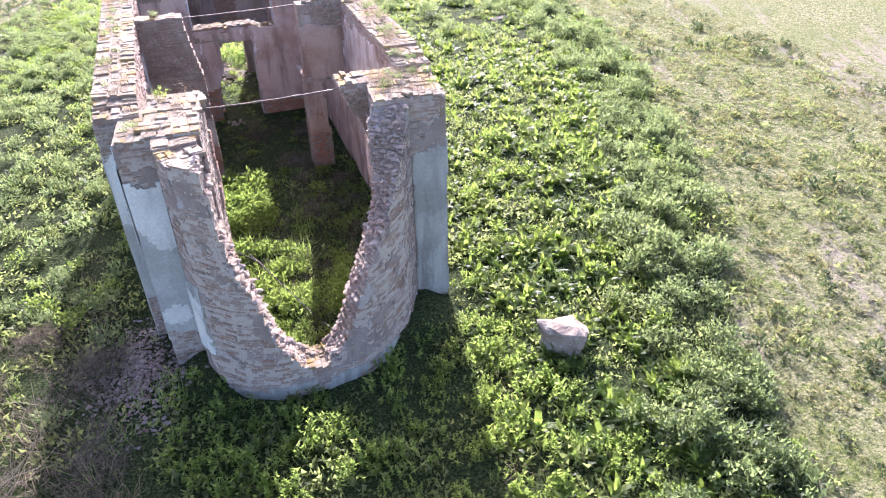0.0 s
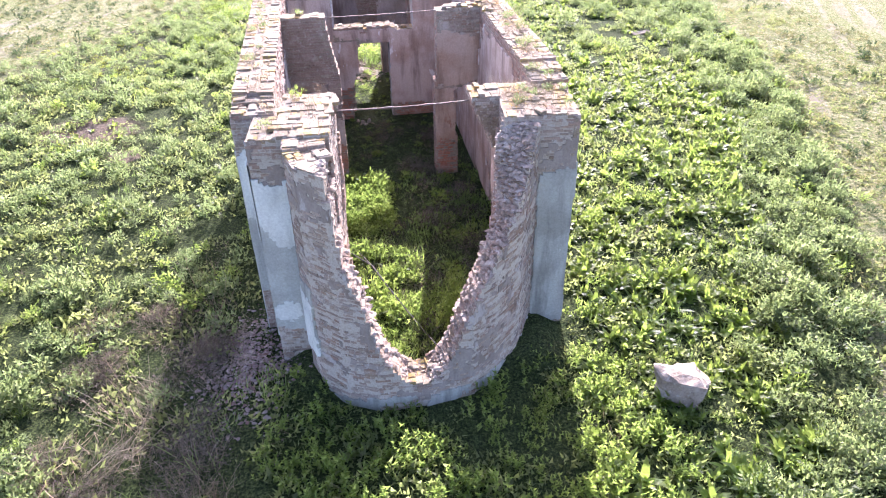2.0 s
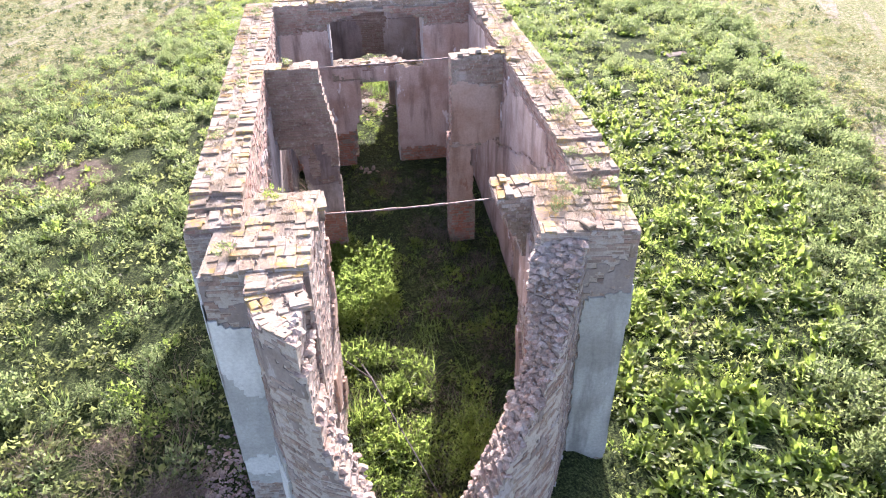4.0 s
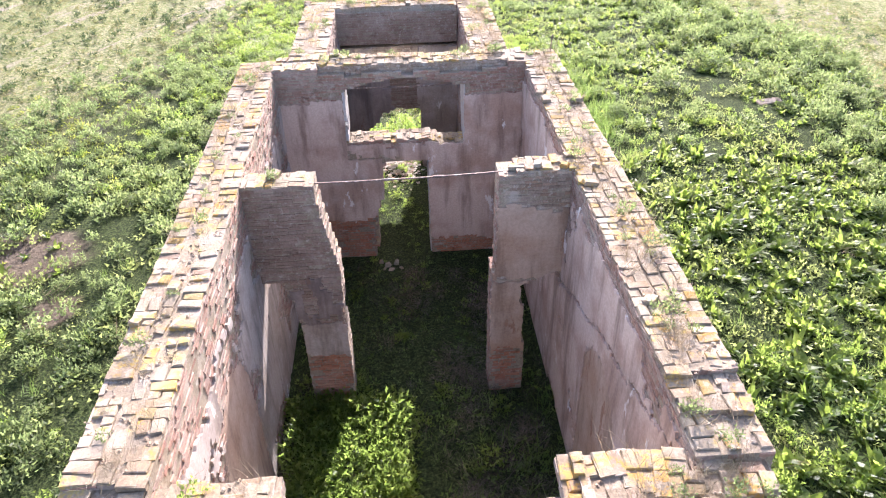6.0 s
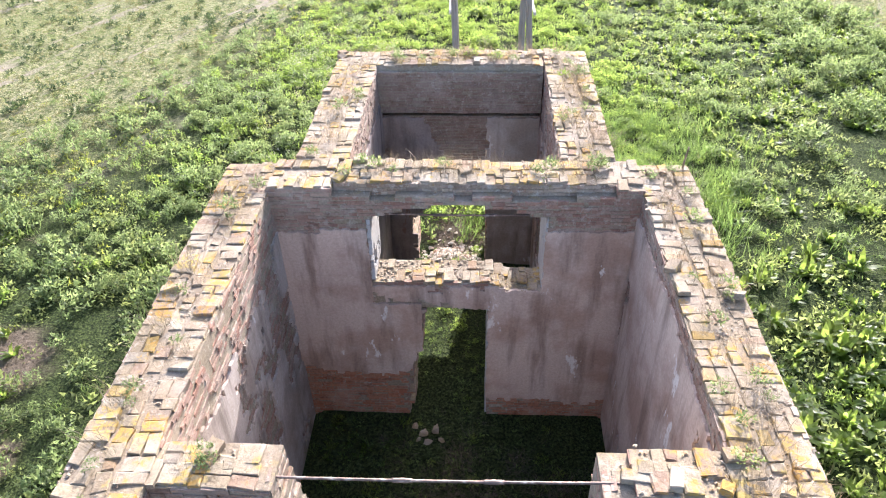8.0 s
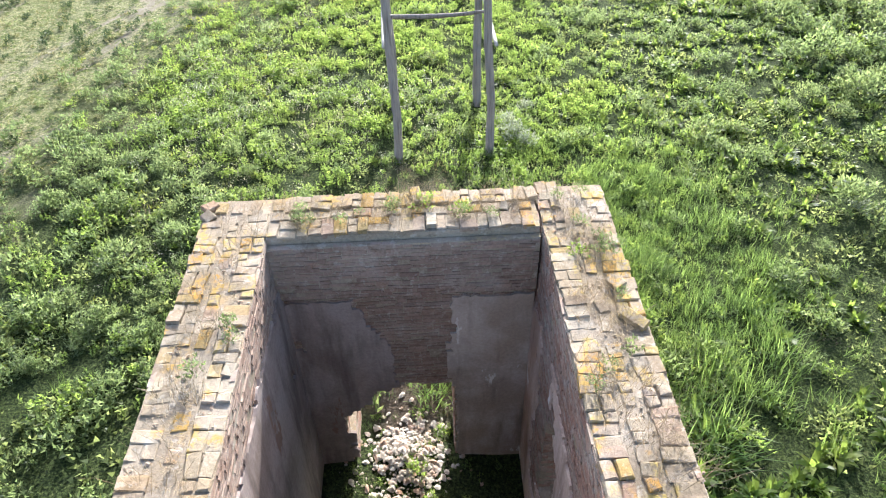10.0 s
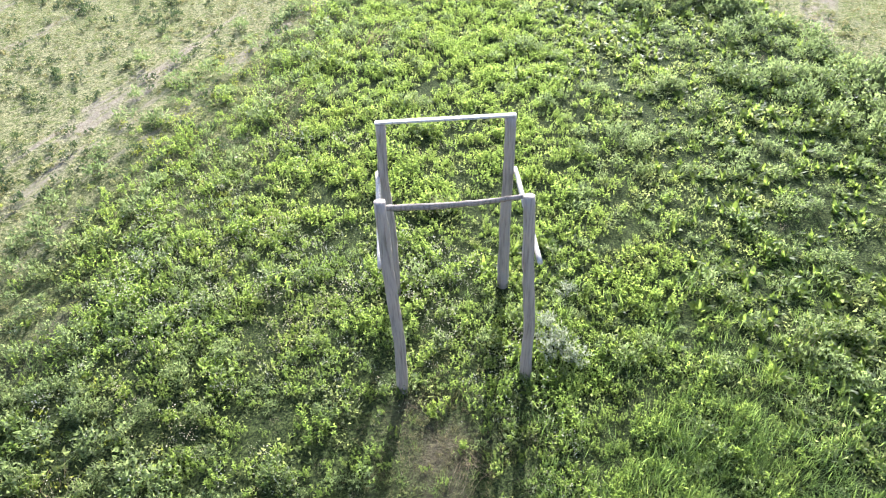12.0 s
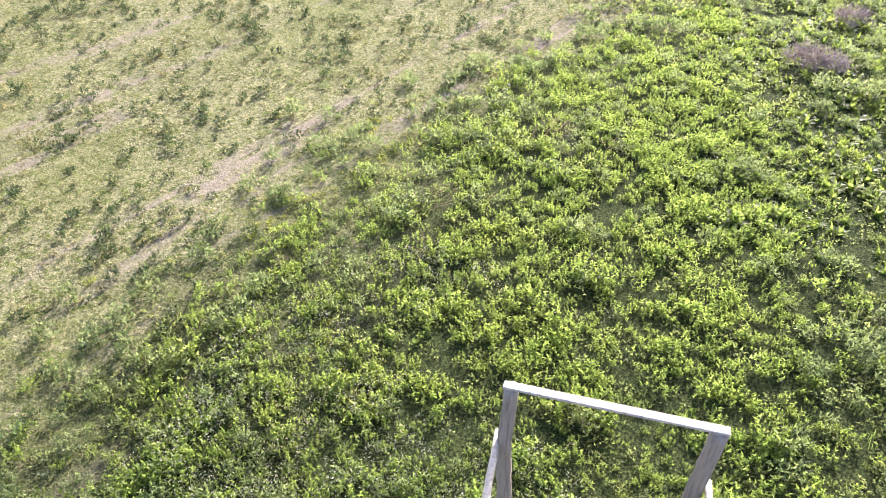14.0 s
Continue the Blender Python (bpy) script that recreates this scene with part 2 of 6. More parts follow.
def stone_cloud(points, sizes, seed):
    """Many small angular stones joined: rows of verts and faces."""
    r = np.random.default_rng(seed)
    base = np.array([[1, 0, 0], [-1, 0, 0], [0, 1, 0], [0, -1, 0], [0, 0, 1], [0, 0, -1]], float)
    extra = np.array([[0.7, 0.7, 0.4], [-0.7, 0.6, 0.3], [0.6, -0.7, 0.4], [-0.7, -0.7, 0.3]], float)
    b = np.vstack([base, extra])
    f = np.array([[6, 2, 4], [6, 4, 0], [7, 4, 2], [7, 1, 4], [8, 0, 4], [8, 4, 3], [9, 4, 1], [9, 3, 4], [6, 0, 2], [7, 2, 1], [8, 3, 0], [9, 1, 3]])
    n = len(points)
    v = b[None] * (1 + r.uniform(-0.35, 0.35, (n, len(b), 3))) * (np.asarray(sizes)[:, None, None] * r.uniform(0.6, 1.2, (n, 1, 3)) * [1.15, 1.0, 0.6])
    a = r.uniform(0, 6.28, n)
    c, s = np.cos(a)[:, None], np.sin(a)[:, None]
    x = v[:, :, 0] * c - v[:, :, 1] * s
    y = v[:, :, 0] * s + v[:, :, 1] * c
    v = np.stack([x, y, v[:, :, 2]], -1) + np.asarray(points)[:, None, :]
    return v.reshape(-1, 3), (f[None] + (np.arange(n) * len(b))[:, None, None]).reshape(-1, 3)


# ---------------------------------------------------------------- walls
DU, DZ, Z0 = 0.14, 0.057, -0.3


class Wall:
    """A masonry wall of thickness T along a way pos(u, w): u along the outer side, w inwards from it.
    inside(u, z) says where there is wall. Broken edges step by whole bricks."""

    def __init__(self, name, label, pos, L, T, H, inside, seed=0, kind="structure", category="wall", core=None, du=DU, ends=None):
        self.pos, self.L, self.T, self.inside, self.seed = pos, L, T, inside, seed
        self.z0 = Z0 + 0.003 * seed          # courses of two walls never lie in one plane
        self.nu, self.nz = max(2, round(L / du)), int((H - self.z0) / DZ)
        self.du = L / self.nu
        uc = (np.arange(self.nu) + 0.5) * self.du
        zc = self.z0 + (np.arange(self.nz) + 0.5) * DZ
        U, Z = np.meshgrid(uc, zc, indexing="ij")
        self.occ = np.asarray(inside(U, Z), bool)
        o = np.pad(self.occ, 1)
        quads = []
        ins = 0.004

        def cell(i, j):
            return i * self.du, (i + 1) * self.du, self.z0 + j * DZ, self.z0 + (j + 1) * DZ

        I, J = np.nonzero(self.occ)
        ua, ub, za, zb = cell(I, J)
        w0, w1 = np.full(len(I), ins), np.full(len(I), T - ins)

        def add(cs):
            quads.append(np.stack([np.concatenate([pos(u, w), z[:, None]], 1) for u, w, z in cs], 1))

        add([(ua, w0, za), (ub, w0, za), (ub, w0, zb), (ua, w0, zb)])
        add([(ub, w1, za), (ua, w1, za), (ua, w1, zb), (ub, w1, zb)])
        nw = max(2, round(T / 0.15))
        boxes = []
        rb = np.random.default_rng(seed * 13 + 1)
        for di, dj in ((1, 0), (-1, 0), (0, 1), (0, -1)):
            sel = self.occ & ~o[1 + di:self.nu + 1 + di, 1 + dj:self.nz + 1 + dj]
            i, j = np.nonzero(sel)
            a, b, c, d = cell(i, j)
            if dj >= 0 and len(i):
                # bricks that close the broken ends and the steps
                i2, k2 = np.repeat(np.arange(len(i)), nw), np.tile(np.arange(nw), len(i))
                hit = rb.random(len(i2)) < 0.93
                i2, k2 = i2[hit], k2[hit]
                off, stick = 0.07 * (j[i2] % 2), rb.uniform(0.0, 0.016, len(i2))
                wa = np.clip(ins + (T - 2 * ins) * k2 / nw + off, 0, T) + 0.003
                wb = np.clip(ins + (T - 2 * ins) * (k2 + 1) / nw + off, 0, T) - 0.003
                lo_u, hi_u, lo_z, hi_z = a[i2] + 0.004, b[i2] - 0.004, c[i2] + 0.003, d[i2] - 0.005
                steep = np.ones(len(i2), bool)
                if dj == 1:
                    tops = self.nz - np.argmax(self.occ[:, ::-1], 1)
                    far = np.maximum(np.abs(tops[np.clip(i + 2, 0, self.nu - 1)] - tops[i]), np.abs(tops[np.clip(i - 2, 0, self.nu - 1)] - tops[i]))
                    steep = ((far > 3) & (j + 1 >= tops[i]))[i2]
                if di == 1:
                    lo_u, hi_u = hi_u - 0.04, hi_u + stick
                elif di == -1:
                    hi_u, lo_u = lo_u + 0.04, lo_u - stick
                else:
                    lo_z, hi_z = hi_z - 0.03, hi_z + stick
                good = (wb - wa > 0.04) & steep
                boxes.append(np.stack([lo_u, hi_u, wa, wb, lo_z, hi_z], 1)[good])
            for k in range(nw):
                p, q = np.full(len(i), ins + (T - 2 * ins) * k / nw), np.full(len(i), ins + (T - 2 * ins) * (k + 1) / nw)
                if di == 1:
                    add([(b, p, c), (b, q, c), (b, q, d), (b, p, d)])
                elif di == -1:
                    add([(a, q, c), (a, p, c), (a, p, d), (a, q, d)])
                elif dj == 1:
                    add([(a, p, d), (b, p, d), (b, q, d), (a, q, d)])
                else:
                    add([(a, q, c), (b, q, c), (b, p, c), (a, p, c)])
        v = np.concatenate(quads).reshape(-1, 3)
        _, first, back = np.unique(np.round(v, 4), axis=0, return_index=True, return_inverse=True)
        self.ob = new(name, mesh_from(name, v[first], back.reshape(-1, 4), core or M_CORE))
        tagged(self.ob, label=label, category=category, kind=kind)
        me = self.ob.data
        # level faces take the darkened mortar, as full sun whitens the pale one
        me.materials.append(M_BED)
        up = np.zeros(3 * len(me.polygons), np.float32)
        me.polygons.foreach_get("normal", up)
        me.polygons.foreach_set("material_index", (np.abs(up[2::3]) > 0.5).astype(np.int32))
        B = np.concatenate(boxes)
        if len(B):
            jit = rb.uniform(-0.006, 0.006, (len(B), 8, 3))
            u = B[:, 0, None] + BOX[None, :, 0] * (B[:, 1] - B[:, 0])[:, None] + jit[..., 0]
            w = B[:, 2, None] + BOX[None, :, 1] * (B[:, 3] - B[:, 2])[:, None] + jit[..., 1]
            z = B[:, 4, None] + BOX[None, :, 2] * (B[:, 5] - B[:, 4])[:, None] + jit[..., 2]
            xyz = np.concatenate([pos(u.ravel(), w.ravel()), z.reshape(-1, 1)], 1)
            me = mesh_from("broken_edge", xyz, (BOX_F[None] + 8 * np.arange(len(B))[:, None, None]).reshape(-1, 4), ends or M_RED)
            part("broken_edge", me, self.ob, kind="stuff")

    def filled(self, u, z):
        i = np.clip((np.asarray(u) / self.du).astype(int), 0, self.nu - 1)
        j = np.clip(((np.asarray(z) - self.z0) / DZ).astype(int), 0, self.nz - 1)
        return self.occ[i, j]

    def top(self, u):
        i = np.clip((np.asarray(u) / self.du).astype(int), 0, self.nu - 1)
        col = self.occ[i]
        return self.z0 + DZ * (self.nz - np.argmax(col[..., ::-1], -1))

    def at_side(self, side, u, depth):
        """World x, y at a depth outside (proud of) the outer ("out") or inner ("in") face."""
        w = -depth if side == "out" else self.T + depth
        return self.pos(np.asarray(u), w)

    def face_bricks(self, side, skip=None, mat=None, single=0, proud=(-0.001, 0.010), zmin=-0.1, gone=0.05, extra=None, zmax=9.0, mat1=None):
        """The bricks of one face: the first `single` of them (highest, in the broken part) as pieces, the rest joined."""
        r = np.random.default_rng(self.seed * 31 + (side == "in"))
        rows = []
        for j in range(self.nz):
            z = self.z0 + j * DZ
            if z < zmin or z > zmax:
                continue
            u = -r.uniform(0, 0.2)
            while u < self.L:
                ln_ = r.uniform(0.18, 0.27) if r.random() < 0.5 else r.uniform(0.08, 0.15)
                a, b = max(u, 0) + 0.004, min(u + ln_, self.L) - 0.005
                u += ln_
                if b - a < 0.05:
                    continue
                rows.append((a, b, z + 0.004, r.uniform(*proud), r.random()))
        R = np.array(rows)
        zc = R[:, 2] + 0.03
        ok = self.filled(R[:, 0] + 0.01, zc) & self.filled(R[:, 1] - 0.01, zc) & (R[:, 4] > gone)
        if skip is not None:
            ok &= ~(skip(R[:, 0], zc) & skip(R[:, 1], zc) & skip((R[:, 0] + R[:, 1]) / 2, zc + 0.06) & skip((R[:, 0] + R[:, 1]) / 2, zc - 0.06))
        R = R[ok]
        if not len(R):
            return
        n = len(R)
        jit = r.uniform(-0.006, 0.006, (n, 8, 3))
        wave = 0.05 * (fbm(R[:, 0] * 2.2, R[:, 2] * 0.9, self.seed + 60, 3) - 0.5) + r.normal(0, 0.003, n)
        jit[..., 1] *= 0.6
        u = R[:, 0, None] + BOX[None, :, 0] * (R[:, 1] - R[:, 0])[:, None] + jit[..., 0]
        pr = R[:, 3] + (extra((R[:, 0] + R[:, 1]) / 2, R[:, 2]) if extra is not None else 0)
        d = -0.04 + BOX[None, :, 1] * (0.04 + pr)[:, None] + jit[..., 1]
        z = R[:, 2, None] + wave[:, None] + BOX[None, :, 2] * (0.043 + 0.007 * r.standard_normal(n).clip(-1.5, 1.5))[:, None] + jit[..., 2] * 0.8
        w = -d if side == "out" else self.T + d
        xy = self.pos(u.ravel(), w.ravel()).reshape(n, 8, 2)
        v = np.concatenate([xy, z[..., None]], -1)
        order = np.argsort(-R[:, 2] + 0.4 * np.abs(R[:, 0] - self.L / 2))[:single]
        rest = np.ones(n, bool)
        rest[order] = False
        for k in order:
            c = v[k].mean(0)
            ob = part("brick", mesh_from("brick", v[k] - c, BOX_F, mat1 or M_FACE1), self.ob)
            ob.location = c
        if rest.any():
            v, m = v[rest], int(rest.sum())
            me = mesh_from("brickwork", v.reshape(-1, 3), (BOX_F[None] + 8 * np.arange(m)[:, None, None]).reshape(-1, 4), mat or M_FACE)
            part("brickwork", me, self.ob, kind="stuff")

    def plaster(self, side, cover, mat, thick=0.028, name="plaster", label="", cell=0.055):
        """A skin of plaster over one face where cover(u, z) holds, with a ragged edge and a thickness."""
        nu, nz = max(2, round(self.L / cell)), int((self.nz * DZ) / cell)
        du = self.L / nu
        uc, zc = np.meshgrid((np.arange(nu) + 0.5) * du, self.z0 + (np.arange(nz) + 0.5) * cell, indexing="ij")
        on = cover(uc, zc) & self.filled(uc, zc) & (zc > -0.15)
        if not on.any():
            return
        r = np.random.default_rng(self.seed * 77 + 5)
        ju, jz = r.uniform(-0.38, 0.38, (2, nu + 1, nz + 1)) * cell
        ju[0] = ju[-1] = 0
        gu, gz = np.meshgrid(np.arange(nu + 1) * du, self.z0 + np.arange(nz + 1) * cell, indexing="ij")
        gu, gz = gu + ju, gz + jz
        d = thick + 0.012 * (fbm(gu * 3, gz * 3, self.seed) - 0.5) + 0.02 * (fbm(gu * 0.8, gz * 0.8, self.seed + 9) - 0.5)
        N = (nu + 1) * (nz + 1)
        outer = np.concatenate([self.at_side(side, gu.ravel(), d.ravel()), gz.reshape(-1, 1)], 1)
        inner = np.concatenate([self.at_side(side, gu.ravel(), np.full(N, -0.012)), gz.reshape(-1, 1)], 1)
        idx = np.arange(N).reshape(nu + 1, nz + 1)
        I, J = np.nonzero(on)
        faces = [np.stack([idx[I, J], idx[I + 1, J], idx[I + 1, J + 1], idx[I, J + 1]], 1)]
        o = np.pad(on, 1)
        for di, dj, a, b in ((1, 0, (1, 0), (1, 1)), (-1, 0, (0, 1), (0, 0)), (0, 1, (1, 1), (0, 1)), (0, -1, (0, 0), (1, 0))):
            i, j = np.nonzero(on & ~o[1 + di:nu + 1 + di, 1 + dj:nz + 1 + dj])
            p, q = idx[i + a[0], j + a[1]], idx[i + b[0], j + b[1]]
            faces.append(np.stack([p, p + N, q + N, q], 1))
        F = np.concatenate(faces)
        V = np.concatenate([outer, inner])
        used, inv = np.unique(F, return_inverse=True)
        part(name, mesh_from(name, V[used], inv.reshape(F.shape), mat), self.ob, label)

    def coping(self, seed, holes=0.07, keep=None, rubble=12):
        """Bricks bedded on the broken top, as pieces: headers along both edges, broken pieces and rubble between."""
        r = random.Random(seed)
        pts, sizes = [], []
        kx, ky = seed * 3.7, seed * 1.9
        if self.T < 0.4:
            n = max(1, round(self.T / 0.125))
            rows = [((k + 0.5) * self.T / n, self.T / n, "S") for k in range(n)]
        else:
            rows = [(0.122, 0.24, "H"), (self.T - 0.122, 0.24, "H")]
            free = self.T - 0.49
            n = max(1, round(free / 0.19))
            rows += [(0.245 + (k + 0.5) * free / n, free / n, "M" if n < 3 or k % 2 else "H") for k in range(n)]
        for w, wide, style in rows:
            u = r.uniform(0.0, 0.05)
            while u < self.L - 0.05:
                kind = style
                if style == "H" and r.random() < 0.38:
                    kind = "S"
                if kind == "H":
                    n = r.randrange(len(HEADER))
                    me, along, turn0 = HEADER[n], HEADER[n].get("wide", 0.118) + r.uniform(-0.004, 0.006), 90.0
                else:
                    n = r.randrange(len(COPING))
                    me, along, turn0 = COPING[n], COPING_LEN[n] + 0.006, 0.0
                c = u + along / 2
                u += along
                if c > self.L - 0.02:
                    break
                z = float(self.top(c))
                if z < 0.35 or (keep and not keep(c, w)) or abs(float(self.top(min(c + 0.15, self.L - 0.01))) - float(self.top(max(c - 0.15, 0.0)))) > 0.32:
                    continue
                patch = float(fbm(c * 1.3 + kx, w * 1.8 + ky, 7, 3))
                lost = holes + 1.0 * max(0.0, 0.42 - patch) + (0.14 if style == "M" else 0.0)
                for side in ((-0.06, 0.06) if kind == "S" and wide > 0.2 else (0.0,)):
                    ww = w + side
                    if r.random() < lost:
                        for _ in range(4):
                            pts.append((*self.pos(np.array([c + r.uniform(-along, along) / 2]), ww + r.uniform(-0.09, 0.09))[0], z + 0.006))
                            sizes.append(r.uniform(0.008, 0.022))
                        continue
                    p = self.pos(np.array([c - 0.02, c + 0.02]), ww)
                    turn = turn0 + math.degrees(math.atan2(p[1, 1] - p[0, 1], p[1, 0] - p[0, 0]))
                    ob = part("brick", me, self.ob)
                    loose = r.random() < 0.03
                    sunk = 0.008 if style == "M" else 0.0
                    ob.matrix_basis = pose(*p.mean(0), z - 0.034 - sunk + 0.05 * (patch - 0.5) + r.uniform(-0.010, 0.012) + (0.045 if loose else 0),
                                           r.gauss(0, 1.2 if not loose else 7), r.gauss(0, 1.2 if not loose else 7), turn + r.gauss(0, 4.5 if not loose else 22))
        for _ in range(int(self.L * self.T * rubble * 2)):
            u, w = r.uniform(0, self.L), r.uniform(0.05, self.T - 0.05)
            z = float(self.top(u))
            if z < 0.35 or (keep and not keep(u, w)):
                continue
            pts.append((*self.pos(np.array([u]), w)[0], z + 0.012))
            sizes.append(r.choice((0.007, 0.010, 0.014, 0.02)))
        if pts:
            v, f = stone_cloud(pts, sizes, seed)
            part("rubble", mesh_from("rubble", v, f, M_RUBBLE), self.ob, kind="stuff")


def straight(ax, ay, bx, by, side):
    """A way from a to b; w runs to the left (side=1) or right (side=-1)."""
    L = math.hypot(bx - ax, by - ay)
    tx, ty = (bx - ax) / L, (by - ay) / L
    nx, ny = -ty * side, tx * side

    def pos(u, w):
        u = np.asarray(u, float)
        w = np.broadcast_to(np.asarray(w, float), u.shape)
        return np.stack([ax + tx * u + nx * w, ay + ty * u + ny * w], -1)

    return pos, L


def uneven(seed, base, amp=0.09, rough=0.7):
    return lambda u: base + amp * (2 * fbm(np.asarray(u) * rough, np.asarray(u) * 0 + 0.3, seed, 4) - 1) * 1.6


def blotch(seed, level, su=0.9, sz=0.9):
    """A patchy cover: more of it the higher the level (0 to 1)."""
    return lambda u, z: fbm(np.asarray(u) * su, np.asarray(z) * sz, seed, 5) < 0.28 + 0.44 * level


def arch(u, z, c, half, spring, rise):
    """Inside an arched shape round u = c."""
    x = (u - c) / half
    return (np.abs(x) < 1) & (z < spring + rise * np.sqrt(np.clip(1 - x * x, 0, 1)))


# ---------------------------------------------------------------- ground
def in_nave(x, y):
    return (x > -1.9) & (x < 2.9) & (y > 9.0) & (y < 20.6)


def in_room(x, y):
    return (x > -1.0) & (x < 2.0) & (y > 20.6) & (y < 24.4)


def ground_z(x, y):
    z = 0.10 * (fbm(x * 0.22, y * 0.22, 3) - 0.5) + 0.10 * (fbm(x * 0.9, y * 0.9, 5, 3) - 0.5) + 0.05
    z = z + np.where(in_nave(x, y) | in_room(x, y), 0.22, 0.0)
    return z + 0.35 * np.exp(-(((x - 0.3) / 1.0) ** 2 + ((y - 25.6) / 1.3) ** 2))


def smooth(a, b, v):
    t = np.clip((v - a) / (b - a), 0, 1)
    return t * t * (3 - 2 * t)


def field_edge_left(y):
    """x at which the grazed field starts, west of the weeds."""
    return np.interp(y, [0, 20, 26, 30, 34, 38.5, 43, 47, 52, 60, 120], [-16, -13.5, -11, -9.2, -7.0, -5.4, -3.4, -1.2, 1.8, 6, 40])


def field_edge_right(y):
    return np.interp(y, [0, 4.6, 6.3, 7.6, 11.1, 18.7, 23.3, 31, 41, 46, 56, 120], [5.6, 6.9, 7.3, 8.0, 10.2, 13.6, 14.9, 16.6, 14.0, 12.4, 11.0, 6])


def field_amount(x, y):
    """0 in the weeds round the ruin, 1 out in the grazed field."""
    wob = 1.6 * (fbm(x * 0.5, y * 0.5, 21) - 0.5)
    out = np.maximum(smooth(-3.2, 3.6, field_edge_left(y) - x + 2.2 * wob), smooth(-0.5, 0.5, x - field_edge_right(y) + wob))
    return np.maximum(out, smooth(2.6, 0.2, y + wob))


def bare_spot(x, y):
    """The open earth patch in the weeds west of the ruin."""
    rag = 0.35 + 1.3 * fbm(x * 1.5, y * 1.5, 27, 3)
    return rag * (np.exp(-(((x + 8.3) / 1.3) ** 2 + ((y - 21.3) / 0.9) ** 2)) + 0.8 * np.exp(-(((x + 6.9) / 0.5) ** 2 + ((y - 19.3) / 0.5) ** 2)) + 0.26 * np.exp(-(((x - 0.5) / 1.3) ** 2 + ((y - 30.3) / 2.1) ** 2)) + 0.9 * np.exp(-(((x - 0.35) / 0.6) ** 2 + ((y - 25.3) / 0.8) ** 2)))


def ground_material():
    m, nt, ln, bs = material("meadow_ground")
    att = nt.new("ShaderNodeAttribute")
    att.attribute_name = "field"
    fine = noise_at(nt, ln, 7.0, 8.0, 0.78)
    mid = noise_at(nt, ln, 1.3, 5.0, 0.65)
    big = noise_at(nt, ln, 0.16, 4.0, 0.6)
    rows = noise_at(nt, ln, 0.75, 6.0, 0.66, (1.0, 0.09, 1.0), -24.0)
    blades = noise_at(nt, ln, 24.0, 6.0, 0.75)
    tuft_n = noise_at(nt, ln, 4.6, 5.0, 0.7)
    clod = noise_at(nt, ln, 11.0, 3.0, 0.6)
    # near-black stops paint the shaded gaps between the plants
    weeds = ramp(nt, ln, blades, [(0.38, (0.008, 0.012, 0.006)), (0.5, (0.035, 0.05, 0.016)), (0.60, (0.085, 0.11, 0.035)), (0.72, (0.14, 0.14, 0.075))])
    grass = ramp(nt, ln, blades, [(0.34, (0.075, 0.08, 0.036)), (0.45, (0.13, 0.142, 0.066)), (0.55, (0.21, 0.21, 0.118)), (0.68, (0.36, 0.315, 0.215))])
    grass = mix(nt, ln, mask(nt, ln, tuft_n, 0.50, 0.60), grass, mix(nt, ln, 1.0, grass, (0.64, 0.76, 0.46), "MULTIPLY"))
    grass = mix(nt, ln, 0.9, grass, ramp(nt, ln, clod, [(0.36, (0.50, 0.54, 0.44)), (0.46, (1.05, 1.05, 0.98)), (0.62, (1.55, 1.45, 1.4))]), "MULTIPLY")
    soil = ramp(nt, ln, fine, [(0.3, (0.21, 0.17, 0.145)), (0.6, (0.30, 0.255, 0.215)), (0.8, (0.38, 0.33, 0.29))])
    bare = nt.new("ShaderNodeMath")
    bare.operation = "MULTIPLY"
    ln.new(mask(nt, ln, rows, 0.54, 0.61), bare.inputs[0])
    ln.new(mask(nt, ln, mid, 0.36, 0.54), bare.inputs[1])
    field = mix(nt, ln, mix(nt, ln, 0.75, (0.0, 0.0, 0.0), bare.outputs[0]), grass, soil)
    field = mix(nt, ln, mask(nt, ln, big, 0.45, 0.65), field, mix(nt, ln, 0.4, field, (0.14, 0.16, 0.05)))
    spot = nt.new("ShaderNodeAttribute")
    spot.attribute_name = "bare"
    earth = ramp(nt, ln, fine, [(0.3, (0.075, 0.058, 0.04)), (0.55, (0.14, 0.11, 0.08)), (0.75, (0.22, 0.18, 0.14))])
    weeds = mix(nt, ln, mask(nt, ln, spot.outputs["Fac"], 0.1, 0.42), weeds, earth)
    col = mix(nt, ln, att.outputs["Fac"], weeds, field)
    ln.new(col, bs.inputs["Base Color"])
    bs.inputs["Roughness"].default_value = 1.0
    bs.inputs["Specular IOR Level"].default_value = 0.1
    bump(nt, ln, bs, mix(nt, ln, 0.5, mix(nt, ln, 0.5, fine, blades), mix(nt, ln, 0.5, tuft_n, clod)), 1.0, 0.30)
    return m


